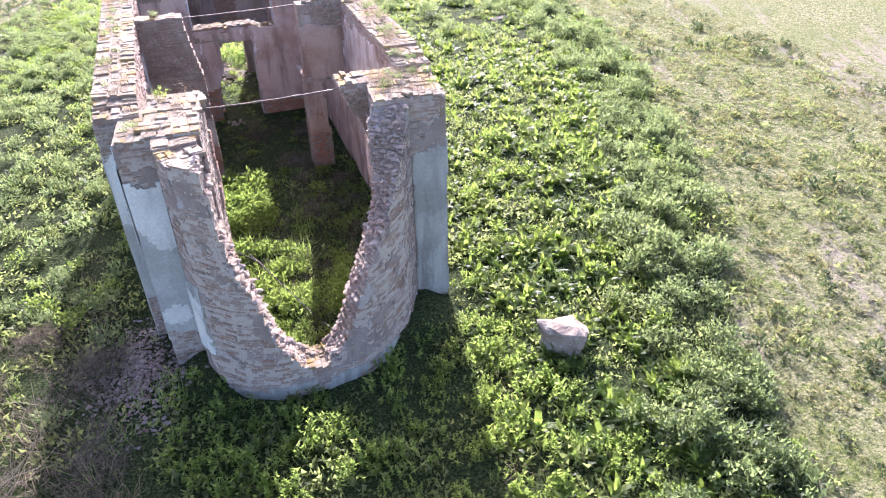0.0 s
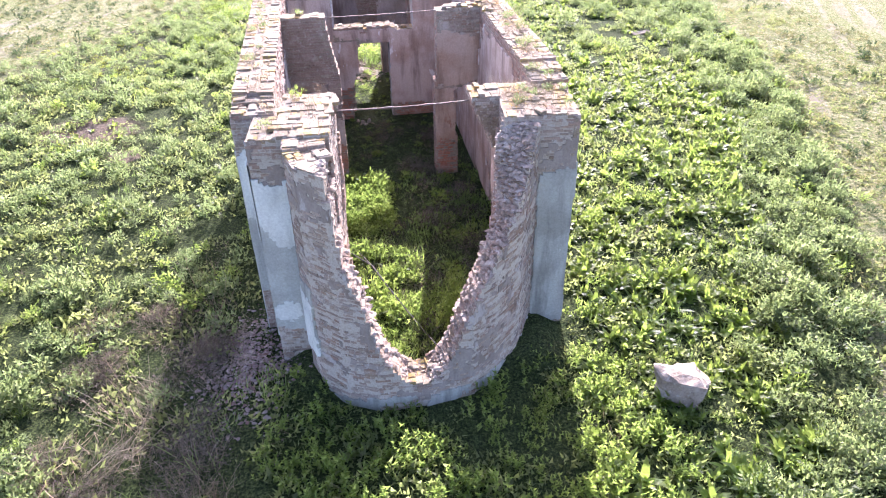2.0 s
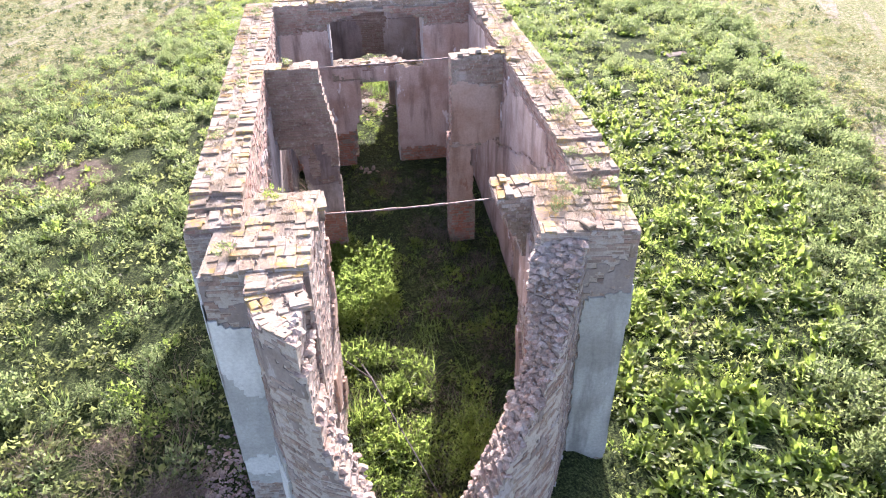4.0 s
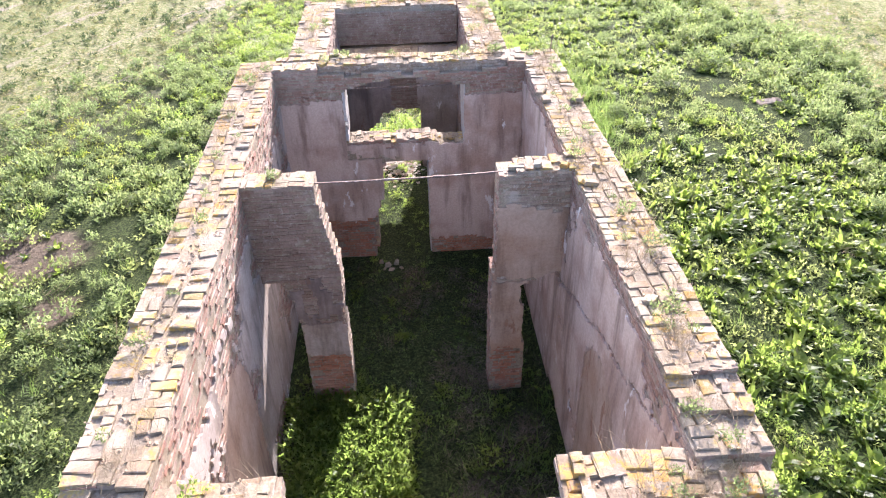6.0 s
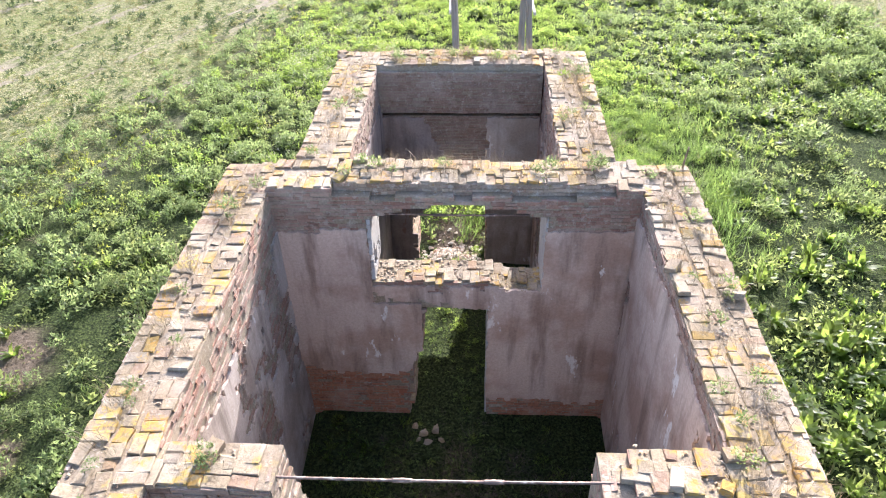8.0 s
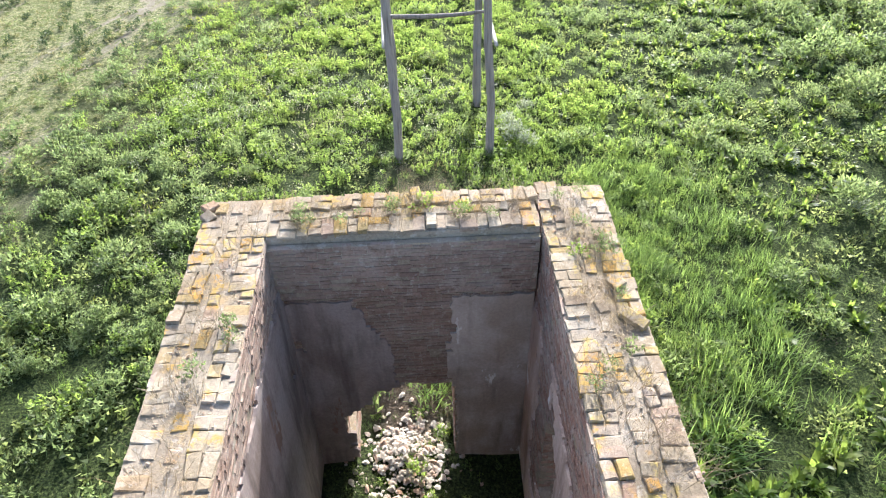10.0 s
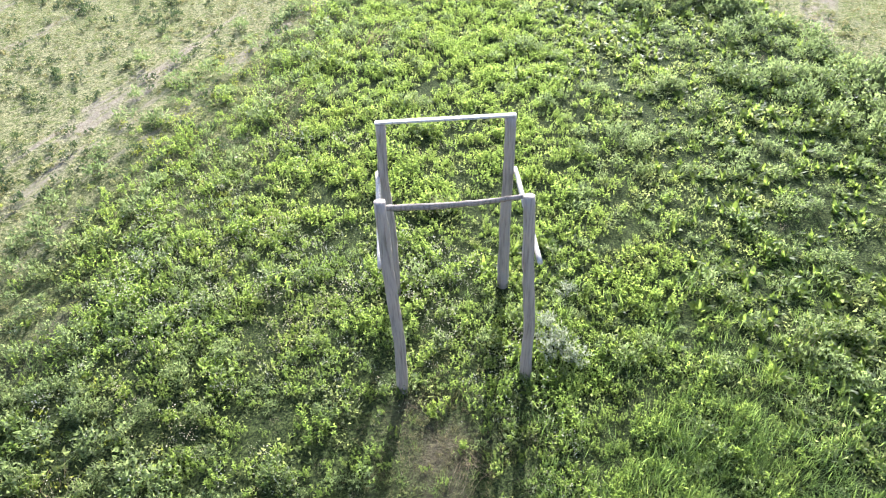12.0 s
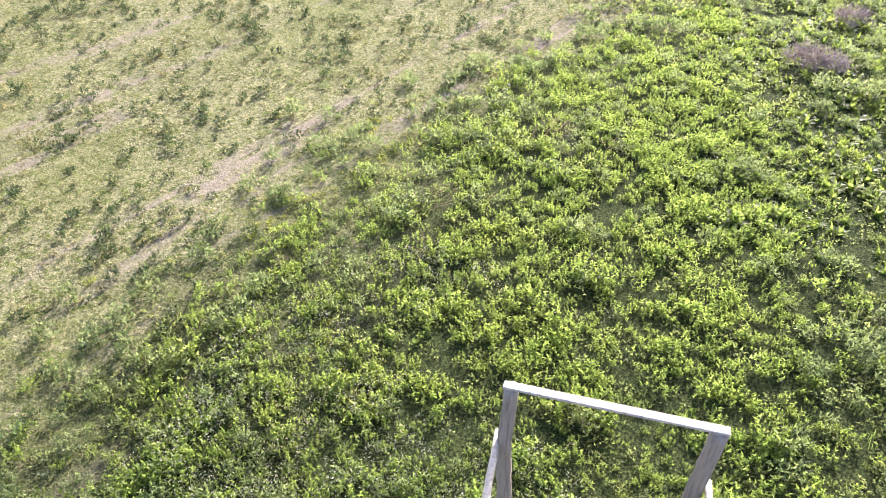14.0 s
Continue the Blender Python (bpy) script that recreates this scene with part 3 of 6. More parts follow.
def build_ground():
    xs = np.concatenate([-np.geomspace(600, 26, 22), np.arange(-25, 25.01, 0.36), np.geomspace(26, 600, 22)])
    ys = np.concatenate([-np.geomspace(600, 6, 24), np.arange(-5, 62.01, 0.36), np.geomspace(63, 700, 24)])
    X, Y = np.meshgrid(xs, ys, indexing="ij")
    Z = ground_z(X, Y)
    idx = np.arange(X.size).reshape(X.shape)
    F = np.stack([idx[:-1, :-1], idx[1:, :-1], idx[1:, 1:], idx[:-1, 1:]], -1).reshape(-1, 4)
    me = mesh_from("ground", np.stack([X, Y, Z], -1).reshape(-1, 3), F, ground_material(), True)
    a = me.attributes.new("field", "FLOAT", "POINT")
    a.data.foreach_set("value", field_amount(X, Y).ravel().astype(np.float32))
    c = me.attributes.new("bare", "FLOAT", "POINT")
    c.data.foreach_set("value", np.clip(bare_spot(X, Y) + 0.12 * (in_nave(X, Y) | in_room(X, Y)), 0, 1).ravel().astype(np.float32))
    tagged(new("ground", me), "rough meadow ground with weeds, grazed grass and bare soil", "ground", kind="structure")


build_ground()

# ---------------------------------------------------------------- the ruin
# west long wall
pos, L = straight(-2.30, 10.85, -2.50, 21.05, -1)
t_w = uneven(11, 4.43, 0.012)
west = Wall("wall_west", "ruined brick side wall with flaking inner plaster", pos, L, 0.68, 4.8, lambda u, z: z < t_w(u) - 0.14 * smooth(1.0, 0.0, u), 1)
skip_w = blotch(41, 0.62)
niche_w = lambda u, z: arch(u, z, 2.95, 0.78, 2.45, 0.75)
cover_w = lambda u, z: skip_w(u, z) & (z < 3.5 + 0.5 * fbm(u, u * 0, 8)) & ~niche_w(u, z)
west.plaster("in", cover_w, M_PL_IN)
west.plaster("in", niche_w, M_PL_NICHE, 0.006, "niche_plaster", "smooth grey plaster of an arched niche")
west.face_bricks("in", lambda u, z: cover_w(u, z) | niche_w(u, z), M_RED, proud=(-0.012, 0.014), gone=0.14, single=290, mat1=M_RED1)
out_w = blotch(42, 0.7)
cov_wo = lambda u, z: out_w(u, z) & (z < 3.7)
west.plaster("out", cov_wo, M_PL_OUT)
west.face_bricks("out", cov_wo)

# east long wall
pos, L = straight(3.42, 11.5, 3.52, 21.05, 1)
t_e = uneven(12, 4.43, 0.012)
east = Wall("wall_east", "ruined brick side wall with cracked whitish inner plaster", pos, L, 0.68, 4.8, lambda u, z: z < t_e(u) - 0.13 * smooth(1.0, 0.0, u), 2)
skip_e = blotch(52, 0.86)
niche_e = lambda u, z: arch(u, z, 2.35, 0.75, 2.35, 0.7)
crack_e = lambda u, z: np.abs(z - (4.1 - 0.32 * u + 0.25 * (fbm(u * 1.6, u * 0, 4) - 0.5))) < 0.035
cover_e = lambda u, z: skip_e(u, z) & (z < 4.05 + 0.3 * fbm(u, u * 0, 18)) & ~niche_e(u, z) & ~(crack_e(u, z) & (u < 5.5))
east.plaster("in", cover_e, M_PL_PINK)
east.plaster("in", niche_e, M_PL_NICHE, 0.004, "niche_plaster", "brownish plaster of an arched niche")
east.face_bricks("in", lambda u, z: cover_e(u, z) | niche_e(u, z), M_RED, single=200, mat1=M_RED1)
out_e = blotch(53, 0.6)
cov_eo = lambda u, z: out_e(u, z) & (z < 3.6)
east.plaster("out", cov_eo, M_PL_OUT)
east.face_bricks("out", cov_eo)

# cross wall with a doorway and the wide window over it; u runs along x
X_N = -1.83
pos, L = straight(X_N, 21.05, 2.85, 21.05, -1)
t_n = uneven(13, 4.5, 0.012)


def inside_north(u, z):
    x = u + X_N
    rag = 0.12 * (fbm(z * 3, z * 0 + x * 0, 31) - 0.5)
    door = (x > 0.05 - 0.24 * smooth(2.1, 1.1, z) + rag) & (x < 1.0) & (z < 2.68)
    wide = (x > -0.6) & (x < 1.72) & (z < 4.06 + 0.2 * (1 - ((x - 0.56) / 1.16) ** 2)) & (z > 2.64)
    return (z < t_n(u) - np.where((x > -1.0) & (x < 2.55), 0.14, 0.0)) & ~door & ~wide


north = Wall("wall_north", "plastered cross wall with a doorway below a wide opening", pos, L, 0.71, 4.8, inside_north, 3, du=0.08)
north_top = Wall("wall_north_top", "uppermost brick courses of the cross wall, set back from its face", straight(-1.0, 21.053, 2.56, 21.053, -1)[0], 3.56, 0.57, 4.8,
                 lambda u, z: (z < t_n(u + 0.83)) & (z > t_n(u + 0.83) - 0.26), 19)
north_top.face_bricks("in", None, M_FACE, single=120)
pos, L = straight(-0.62, 20.84, 1.74, 20.84, -1)
sill = Wall("wall_opening_sill", "thin brick sill wall under the wide opening", pos, L, 0.50, 4.0,
            lambda u, z: (z > 2.55) & (z < np.where(u < 1.74, 2.98, 2.88) + 0.06 * (fbm(u * 6, u * 0, 37) - 0.5)), 18, ends=M_FACE)
sill.plaster("in", lambda u, z: (z < 2.96) & (fbm(u * 2, z * 2, 38) < 0.58), M_PL_PINK)
sill.face_bricks("in", lambda u, z: z < 2.9, M_RED, single=60, mat1=M_RED1)
skip_n = blotch(61, 1.12)
low_n = lambda u: np.where(u < 1.9, 1.25, 0.75) + 0.5 * (fbm(u * 1.2, u * 0, 71) - 0.5)
cover_n = lambda u, z: skip_n(u, z) & (z < 3.75 + 0.25 * fbm(u, u * 0, 19)) & (z > low_n(u))
north.plaster("in", cover_n, M_PL_PINK)
north.face_bricks("in", cover_n, M_RED, zmin=1.3, single=200, mat1=M_RED1)
north.face_bricks("in", cover_n, M_BASE, zmax=1.3)
north.face_bricks("out", None, M_RED)


def skin(wall, x, facing, y0, y1, z0, z1, mat, cover, name="plaster", label="", slope=0.0):
    """Plaster on a side that faces +x or -x, kept where cover(y, z) holds."""
    r = np.random.default_rng(int(abs(x * 100 + y0 * 10)))
    cell = 0.06
    ny, nz = max(3, round((y1 - y0) / cell)), max(3, round((z1 - z0) / cell))
    Y, Z = np.meshgrid(np.linspace(y0, y1, ny + 1), np.linspace(z0, z1, nz + 1), indexing="ij")
    on = cover((Y[1:, 1:] + Y[:-1, :-1]) / 2, (Z[1:, 1:] + Z[:-1, :-1]) / 2)
    Y, Z = Y + r.uniform(-0.02, 0.02, Y.shape), Z + r.uniform(-0.02, 0.02, Y.shape)
    x = x + slope * (Y - y0)
    X = x + facing * (0.045 + 0.02 * (fbm(Y * 2, Z * 2, 3) - 0.5))
    N = Y.size
    V = np.concatenate([np.stack([X, Y, Z], -1).reshape(-1, 3), np.stack([X * 0 + x - facing * 0.02, Y, Z], -1).reshape(-1, 3)])
    idx = np.arange(N).reshape(Y.shape)
    i, j = np.nonzero(on)
    F = [np.stack([idx[i, j], idx[i + 1, j], idx[i + 1, j + 1], idx[i, j + 1]], 1)]
    o = np.pad(on, 1)
    for di, dj, a, b in ((1, 0, (1, 0), (1, 1)), (-1, 0, (0, 1), (0, 0)), (0, 1, (1, 1), (0, 1)), (0, -1, (0, 0), (1, 0))):
        i, j = np.nonzero(on & ~o[1 + di:ny + 1 + di, 1 + dj:nz + 1 + dj])
        p, q = idx[i + a[0], j + a[1]], idx[i + b[0], j + b[1]]
        F.append(np.stack([p, p + N, q + N, q], 1))
    F = np.concatenate(F)
    used, inv = np.unique(F, return_inverse=True)
    part(name, mesh_from(name, V[used], inv.reshape(F.shape), mat), wall.ob, label)


# pale plaster on the jambs, painting in their sunlit brightness
skin(north, -0.61, 1, 20.37, 21.02, 3.02, 4.05, M_PL_WHITE, lambda y, z: fbm(y * 4, z * 4, 14) < 0.62, "reveal", "pale plaster reveal of the opening, toned as sunlit")
skin(north, 1.735, -1, 20.37, 21.02, 2.9, 4.05, M_PL_WHITE, lambda y, z: fbm(y * 4, z * 4, 15) < 0.6, "reveal", "pale plaster reveal of the opening, toned as sunlit")
skin(north, 1.01, -1, 20.37, 21.02, 0.3, 2.6, M_PL_WHITE, lambda y, z: fbm(y * 4, z * 4, 16) < 0.6, "reveal", "pale plaster side of the doorway, toned as sunlit")

# the small room behind
pos, L = straight(-1.60, 21.055, -1.62, 24.85, -1)
t_cw = uneven(14, 4.5, 0.012)
room_w = Wall("wall_room_west", "thick brick wall of the small back room", pos, L, 0.71, 4.8, lambda u, z: z < t_cw(u), 4)
cov_cw = lambda u, z: blotch(62, 0.95)(u, z) & (z < 3.9 + 0.3 * (fbm(u * 1.5, u * 0, 72) - 0.5))
room_w.plaster("in", cov_cw, M_PL_ROOM)
room_w.face_bricks("in", cov_cw, M_SOOT, single=150, mat1=M_SOOT1)
room_w.face_bricks("out")

pos, L = straight(2.60, 21.055, 2.64, 24.85, 1)
t_ce = uneven(15, 4.5, 0.012)
win_e = lambda u, z: arch(u, z, 1.6, 0.36, 2.65, 0.4) & (z > 1.4)
room_e = Wall("wall_room_east", "brick wall of the back room with an arched window", pos, L, 0.72, 4.8, lambda u, z: (z < t_ce(u)) & ~win_e(u, z), 5)
cov_ce = lambda u, z: blotch(63, 0.8)(u, z) & (z < 3.7 - 0.25 * np.abs(u - 1.9)) & ~win_e(u, z)
room_e.plaster("in", cov_ce, M_PL_PINK)
room_e.face_bricks("in", cov_ce, M_RED, single=150, mat1=M_RED1)
room_e.face_bricks("out")

X_R = -0.905
pos, L = straight(X_R, 24.85, 1.885, 24.85, -1)
t_cn = uneven(16, 4.52, 0.012)


def inside_room_north(u, z):
    x = u + X_R
    rag = 0.25 * (fbm(z * 3.5, x * 0, 33) - 0.5)
    breach = (x > -0.42 + rag + 0.55 * smooth(1.2, 2.1, z)) & (x < 1.0) & (z < 1.72 + 0.3 * np.sqrt(np.clip(1 - ((x - 0.5) / 0.7) ** 2, 0, 1)) + 0.1 * (fbm(x * 6, x * 0, 35) - 0.5))
    slot = (z > 3.575) & (z < 3.70)
    return (z < t_cn(u)) & ~breach & ~slot


room_n = Wall("wall_room_north", "back wall of the small room with a ragged breach", pos, L, 0.66, 4.8, inside_room_north, 6, du=0.09)
back = Wall("wall_room_slot", "recessed courses behind the open slot of the back wall", straight(X_R, 24.84, 1.885, 24.84, -1)[0], L, 0.40, 4.8, lambda u, z: (z > 3.52) & (z < 3.76), 20)
strip = lambda u, z: (u > np.interp(z, [1.8, 2.6, 3.6], [1.3, 1.12, 0.7]) + 0.3 * (fbm(z * 2.4, u * 0, 23) - 0.5)) & (u < 1.86 + 0.25 * (fbm(z * 3, u * 0, 24) - 0.5))
cov_cn = lambda u, z: blotch(64, 1.05)(u, z) & (z < 3.56) & ~strip(u, z)
# brown plaster left, paler right: the paler half also paints in bounced light
room_n.plaster("in", lambda u, z: cov_cn(u, z) & (u < 1.25), M_PL_ROOM, 0.03)
room_n.plaster("in", lambda u, z: cov_cn(u, z) & (u >= 1.25), M_PL_IN, 0.03)
room_n.face_bricks("in", cov_cn, M_SOOT, zmax=3.54)
pos, L = straight(X_R, 24.185, 1.885, 24.185, -1)
band = Wall("wall_room_band", "projecting brick band along the top of the back wall", pos, L, 0.075, 4.8, lambda u, z: (z > 3.70) & (z < t_cn(u) - 0.09), 17)
band.face_bricks("in", None, M_SOOT, single=290, mat1=M_SOOT1)
room_n.face_bricks("out")

# piers of the fallen arch across the nave
X_P = -1.82
pos, L = straight(X_P, 16.62, -0.54, 16.62, -1)
t_p = uneven(17, 4.42, 0.05)


def inside_pier_w(u, z):
    x = u + X_P
    tip = np.interp(z, [0, 3.1, 3.6, 4.3], [-0.55, -0.55, -0.66, -0.76]) + 0.03 * (fbm(z * 5, u * 0, 3) - 0.5)
    gap = (x < np.interp(z, [0, 1.9, 2.4, 2.8], [-1.22, -1.23, -1.27, -1.42])) & (z < 2.8)
    return (z < t_p(u)) & (x < tip) & ~gap


pier_w = Wall("arch_pier_west", "bare brick arch pier with a low side passage", pos, L, 0.43, 4.8, inside_pier_w, 7, category="pier", du=0.03, ends=M_FACE)
cov_pw = lambda u, z: (z < 1.98 + 0.16 * (fbm(u * 5, u * 0, 69) - 0.5)) & (z > 1.36 + 0.2 * (fbm(u * 4, u * 0, 67) - 0.5))
pier_w.plaster("in", cov_pw, M_PL_IN, label="pale band of plaster above the red base")
pier_w.plaster("in", lambda u, z: (z > 1.98) & (z < 2.84) & (fbm(u * 2, z * 2, 70) < 0.56), M_PL_ROOM, 0.02, "dark_plaster", "dark brown plaster of the pedestal")
pier_w.face_bricks("in", cov_pw, M_SOOT, gone=0.01, proud=(0.0, 0.010), zmin=1.4, single=220, mat1=M_SOOT1)
pier_w.face_bricks("in", cov_pw, M_BASE, gone=0.01, proud=(0.0, 0.012), zmax=1.4)
pier_w.face_bricks("out", None, M_FACE)

X_Q = 1.66
pos, L = straight(X_Q, 16.62, 2.87, 16.62, -1)
t_q = uneven(18, 4.43, 0.05)


def inside_pier_e(u, z):
    x = u + X_Q
    tip = np.interp(z, [0, 2.4, 4.3], [1.70, 1.74, 1.80])
    gap = (x > np.interp(z, [0.7, 2.55], [2.28, 2.14])) & (z < 2.5 + 0.45 * (x - 2.14))
    return (z < t_q(u)) & (x > tip) & ~gap


pier_e = Wall("arch_pier_east", "plastered arch pier with a low side passage", pos, L, 0.43, 4.8, inside_pier_e, 8, category="pier", du=0.06)
cov_pe = lambda u, z: (((z < 3.75 + 0.25 * fbm(u * 2, u * 0, 77)) & (z > 2.66 + 0.1 * (fbm(u * 5, u * 0, 78) - 0.5))) | ((z < 2.56) & (z > 1.2 + 0.3 * (fbm(u * 4, u * 0, 79) - 0.5)))) & blotch(66, 1.05)(u, z)
pier_e.plaster("in", cov_pe, M_PL_NICHE)
pier_e.face_bricks("in", cov_pe, M_FACE, single=120, zmin=1.4)
pier_e.face_bricks("in", cov_pe, M_BASE, zmax=1.4)
pier_e.face_bricks("out", None, M_FACE)

# front corner masses beside the apse
pos, L = straight(-2.0, 9.88, -0.78, 9.80, 1)
t_fw = uneven(19, 4.33, 0.06)
front_w = Wall("wall_front_west", "front corner mass, brick with pale render", pos, L, 1.74, 4.8, lambda u, z: z < t_fw(u), 9, core=M_MORTAR, ends=M_FACE)
cov_fw = lambda u, z: (z > 0.75 + 0.25 * (fbm(u * 3, u * 0, 81) - 0.5)) & (z < 3.55 + 0.5 * (fbm(u * 2.2, u * 0, 82) - 0.5)) & (u < 0.6)
front_w.plaster("out", cov_fw, M_PL_OUT)
pale_fw = lambda u, z: cov_fw(u, z) & ((z > 2.62 + 0.5 * (fbm(u * 4, u * 0, 86) - 0.5) - 0.4 * (u - 0.3)) | ((np.hypot((u - 0.22) / 0.24, (z - 1.15) / 0.2) < 0.7 + 0.6 * fbm(u * 5, z * 5, 88))))
front_w.plaster("out", pale_fw, M_PL_PALE, 0.040, "flaked_render", "whitish flaked patch of render")
front_w.face_bricks("out", cov_fw, M_FACE, single=200, proud=(-0.010, 0.012), gone=0.12)
front_w.face_bricks("in")
pos, L = straight(-2.0, 10.86, -2.0, 9.9, 1)
side_w = Wall("wall_front_west_side", "rendered flank of the front corner", pos, L, 0.1, 4.8, lambda u, z: z < 4.2, 10, core=M_MORTAR, ends=M_FACE)
cov_sw = lambda u, z: (z > 0.6) & (z < 3.9 + 0.3 * (fbm(u * 2, u * 0, 83) - 0.5)) & blotch(68, 0.9)(u, z)
side_w.plaster("out", cov_sw, M_PL_OUT)
side_w.plaster("out", lambda u, z: cov_sw(u, z) & (z > 2.5 + 0.6 * (fbm(u * 3, u * 0, 87) - 0.5)), M_PL_PALE, 0.04, "flaked_render", "whitish flaked patch of render")
side_w.face_bricks("out", cov_sw)
pos, L = straight(-2.31, 10.84, -1.99, 10.84, 1)
end_w = Wall("wall_west_end", "rendered end of the side wall beside the front corner", pos, L, 0.1, 4.8, lambda u, z: z < 4.27, 16, core=M_MORTAR, ends=M_FACE)
cov_ew = lambda u, z: (z > 0.95 + 0.3 * (fbm(u * 3, u * 0, 84) - 0.5)) & (z < 3.75 + 0.4 * (fbm(u * 4, u * 0, 85) - 0.5))
end_w.plaster("out", cov_ew, M_PL_OUT)
end_w.plaster("out", lambda u, z: cov_ew(u, z) & (z > 2.6 + 0.8 * (fbm(u * 4, u * 0, 89) - 0.5)), M_PL_PALE, 0.04, "flaked_render", "whitish flaked patch of render")
end_w.face_bricks("out", cov_ew)

pos, L = straight(1.98, 10.22, 3.18, 10.08, 1)
t_fe = uneven(20, 4.27, 0.05)
front_e = Wall("wall_front_east", "front corner mass of bare brick with grey render", pos, L, 1.5, 4.8, lambda u, z: z < t_fe(u), 11, core=M_MORTAR, ends=M_FACE)
cov_fe = lambda u, z: (z > 0.1) & (z < 3.3 + 0.35 * (fbm(u * 2, u * 0, 84) - 0.5)) & (u > 0.62) & blotch(69, 0.97)(u, z)
front_e.plaster("out", cov_fe, M_PL_OLD)
front_e.face_bricks("out", cov_fe, M_FACE, single=120, proud=(-0.010, 0.012), gone=0.14)
front_e.face_bricks("in")
pos, L = straight(3.18, 10.08, 3.22, 11.6, 1)
side_e = Wall("wall_front_east_side", "rendered flank of the front corner", pos, L, 0.1, 4.8, lambda u, z: z < 4.2, 12)
side_e.plaster("out", lambda u, z: (z < 3.4) & blotch(70, 0.9)(u, z), M_PL_OLD)
side_e.face_bricks("out")

skin(front_w, -0.74, 1, 10.4, 11.5, 0.3, 3.7, M_PL_NICHE, lambda y, z: fbm(y * 1.6, z * 1.2, 24) < 0.38, label="torn plaster on the inner side of the corner", slope=0.0655)
skin(front_e, 2.013, -1, 10.5, 11.6, 0.9, 3.9, M_PL_PINK, lambda y, z: (fbm(y * 1.6, z * 1.0, 25) < 0.6) & (z < 3.7 - 0.3 * np.abs(y - 11)), label="streaked ochre plaster on the inner side of the corner", slope=0.117)

front_e.plaster("out", lambda u, z: (fbm(u * 2.6, z * 3.4, 141, 5) < 0.43) & ~cov_fe(u, z), M_SMEAR, 0.012, "mortar_smear", "grey lime mortar smeared over the bricks")
front_w.plaster("out", lambda u, z: (fbm(u * 2.6, z * 3.4, 142, 5) < 0.42) & ~cov_fw(u, z), M_SMEAR, 0.012, "mortar_smear", "grey lime mortar smeared over the bricks")

# springers of the fallen front arch
def inside_stub_w(u, z):
    return (z < 4.3) & (z > 3.35 + 2.6 * u)


stub_w = Wall("arch_springer_west", "broken brick springer of the front arch", straight(-0.95, 11.62, -0.62, 11.62, -1)[0], 0.33, 0.5, 4.6, inside_stub_w, 13, category="arch", du=0.07, ends=M_FACE)
stub_w.face_bricks("in")
stub_e = Wall("arch_springer_east", "broken brick springer of the front arch", straight(1.62, 11.66, 2.2, 11.66, -1)[0], 0.58, 0.6, 4.6, lambda u, z: (z < 4.27 + 0.1 * (fbm(u * 5, u * 0, 3) - 0.5)) & (z > 4.12 - 1.9 * u + 0.25 * (fbm(u * 9, z * 6, 5) - 0.5)), 14, du=0.07, ends=M_FACE, category="arch")
stub_e.face_bricks("in")

# apse
APSE = np.array([(-1.46, 9.90), (-1.45, 9.45), (-1.28, 8.98), (-0.88, 8.60), (-0.37, 8.38), (0.40, 8.36), (1.18, 8.48), (1.62, 8.80), (2.10, 9.28), (2.56, 10.15)])
_seg = np.hypot(*np.diff(APSE, axis=0).T)
_s = np.concatenate([[0], np.cumsum(_seg)])
_tan = np.gradient(APSE, _s, axis=0)
_tan /= np.linalg.norm(_tan, axis=1)[:, None]


def apse_pos(u, w):
    u = np.clip(np.asarray(u, float), -0.2, _s[-1] + 0.2)
    w = np.broadcast_to(np.asarray(w, float), u.shape)
    x, y = np.interp(u, _s, APSE[:, 0]), np.interp(u, _s, APSE[:, 1])
    tx, ty = np.interp(u, _s, _tan[:, 0]), np.interp(u, _s, _tan[:, 1])
    # in the breach the broken ends run straight inwards, not square to the curve
    s = 0.85 * np.clip((u - 1.0) / 0.45, 0, 1) * np.clip((5.3 - u) / 0.9, 0, 1)
    nx, ny = -ty * (1 - s), tx * (1 - s) + s
    k = np.hypot(nx, ny)
    return np.stack([x + nx / k * w, y + ny / k * w], -1)


def apse_top(u):
    base = np.interp(u, [0, 1.50, 1.56, 1.60, 1.70, 1.88, 2.0, 2.12, 2.3, 2.5, 2.65, 2.9, 3.05, 3.2, 3.37, 3.53, 3.72, 4.06, 4.4, 4.8, 5.2, 5.6, 5.82],
                     [4.30, 4.24, 3.6, 3.0, 2.55, 2.15, 1.7, 1.2, 0.88, 0.6, 0.46, 0.5, 0.62, 0.85, 1.22, 1.66, 2.03, 2.40, 2.85, 3.35, 3.75, 4.05, 4.18])
    return base + 0.12 * (fbm(np.asarray(u) * 4, np.asarray(u) * 0, 91) - 0.5)


apse = Wall("apse_wall", "broken curved apse wall of thin weathered bricks", apse_pos, float(_s[-1]), 0.62, 4.8, lambda u, z: z < apse_top(u), 15, du=0.06, core=M_MORTAR, ends=M_FACE)
cov_ap = lambda u, z: ((z < 0.26 + 0.5 * (fbm(u * 1.4, u * 0, 92) - 0.5)) & (u > 1.0) & (fbm(u * 2.2, z * 3, 94) < 0.56)) | ((u < 0.95 + 0.25 * (fbm(z * 3, u * 0, 93) - 0.5)) & (z > 0.85) & (z < 2.0 + 0.2 * fbm(u * 4, u * 0, 9))) | ((u < 0.2) & (z < 3.2) & (z > 0.8))
apse.plaster("out", cov_ap, M_PL_OLD)
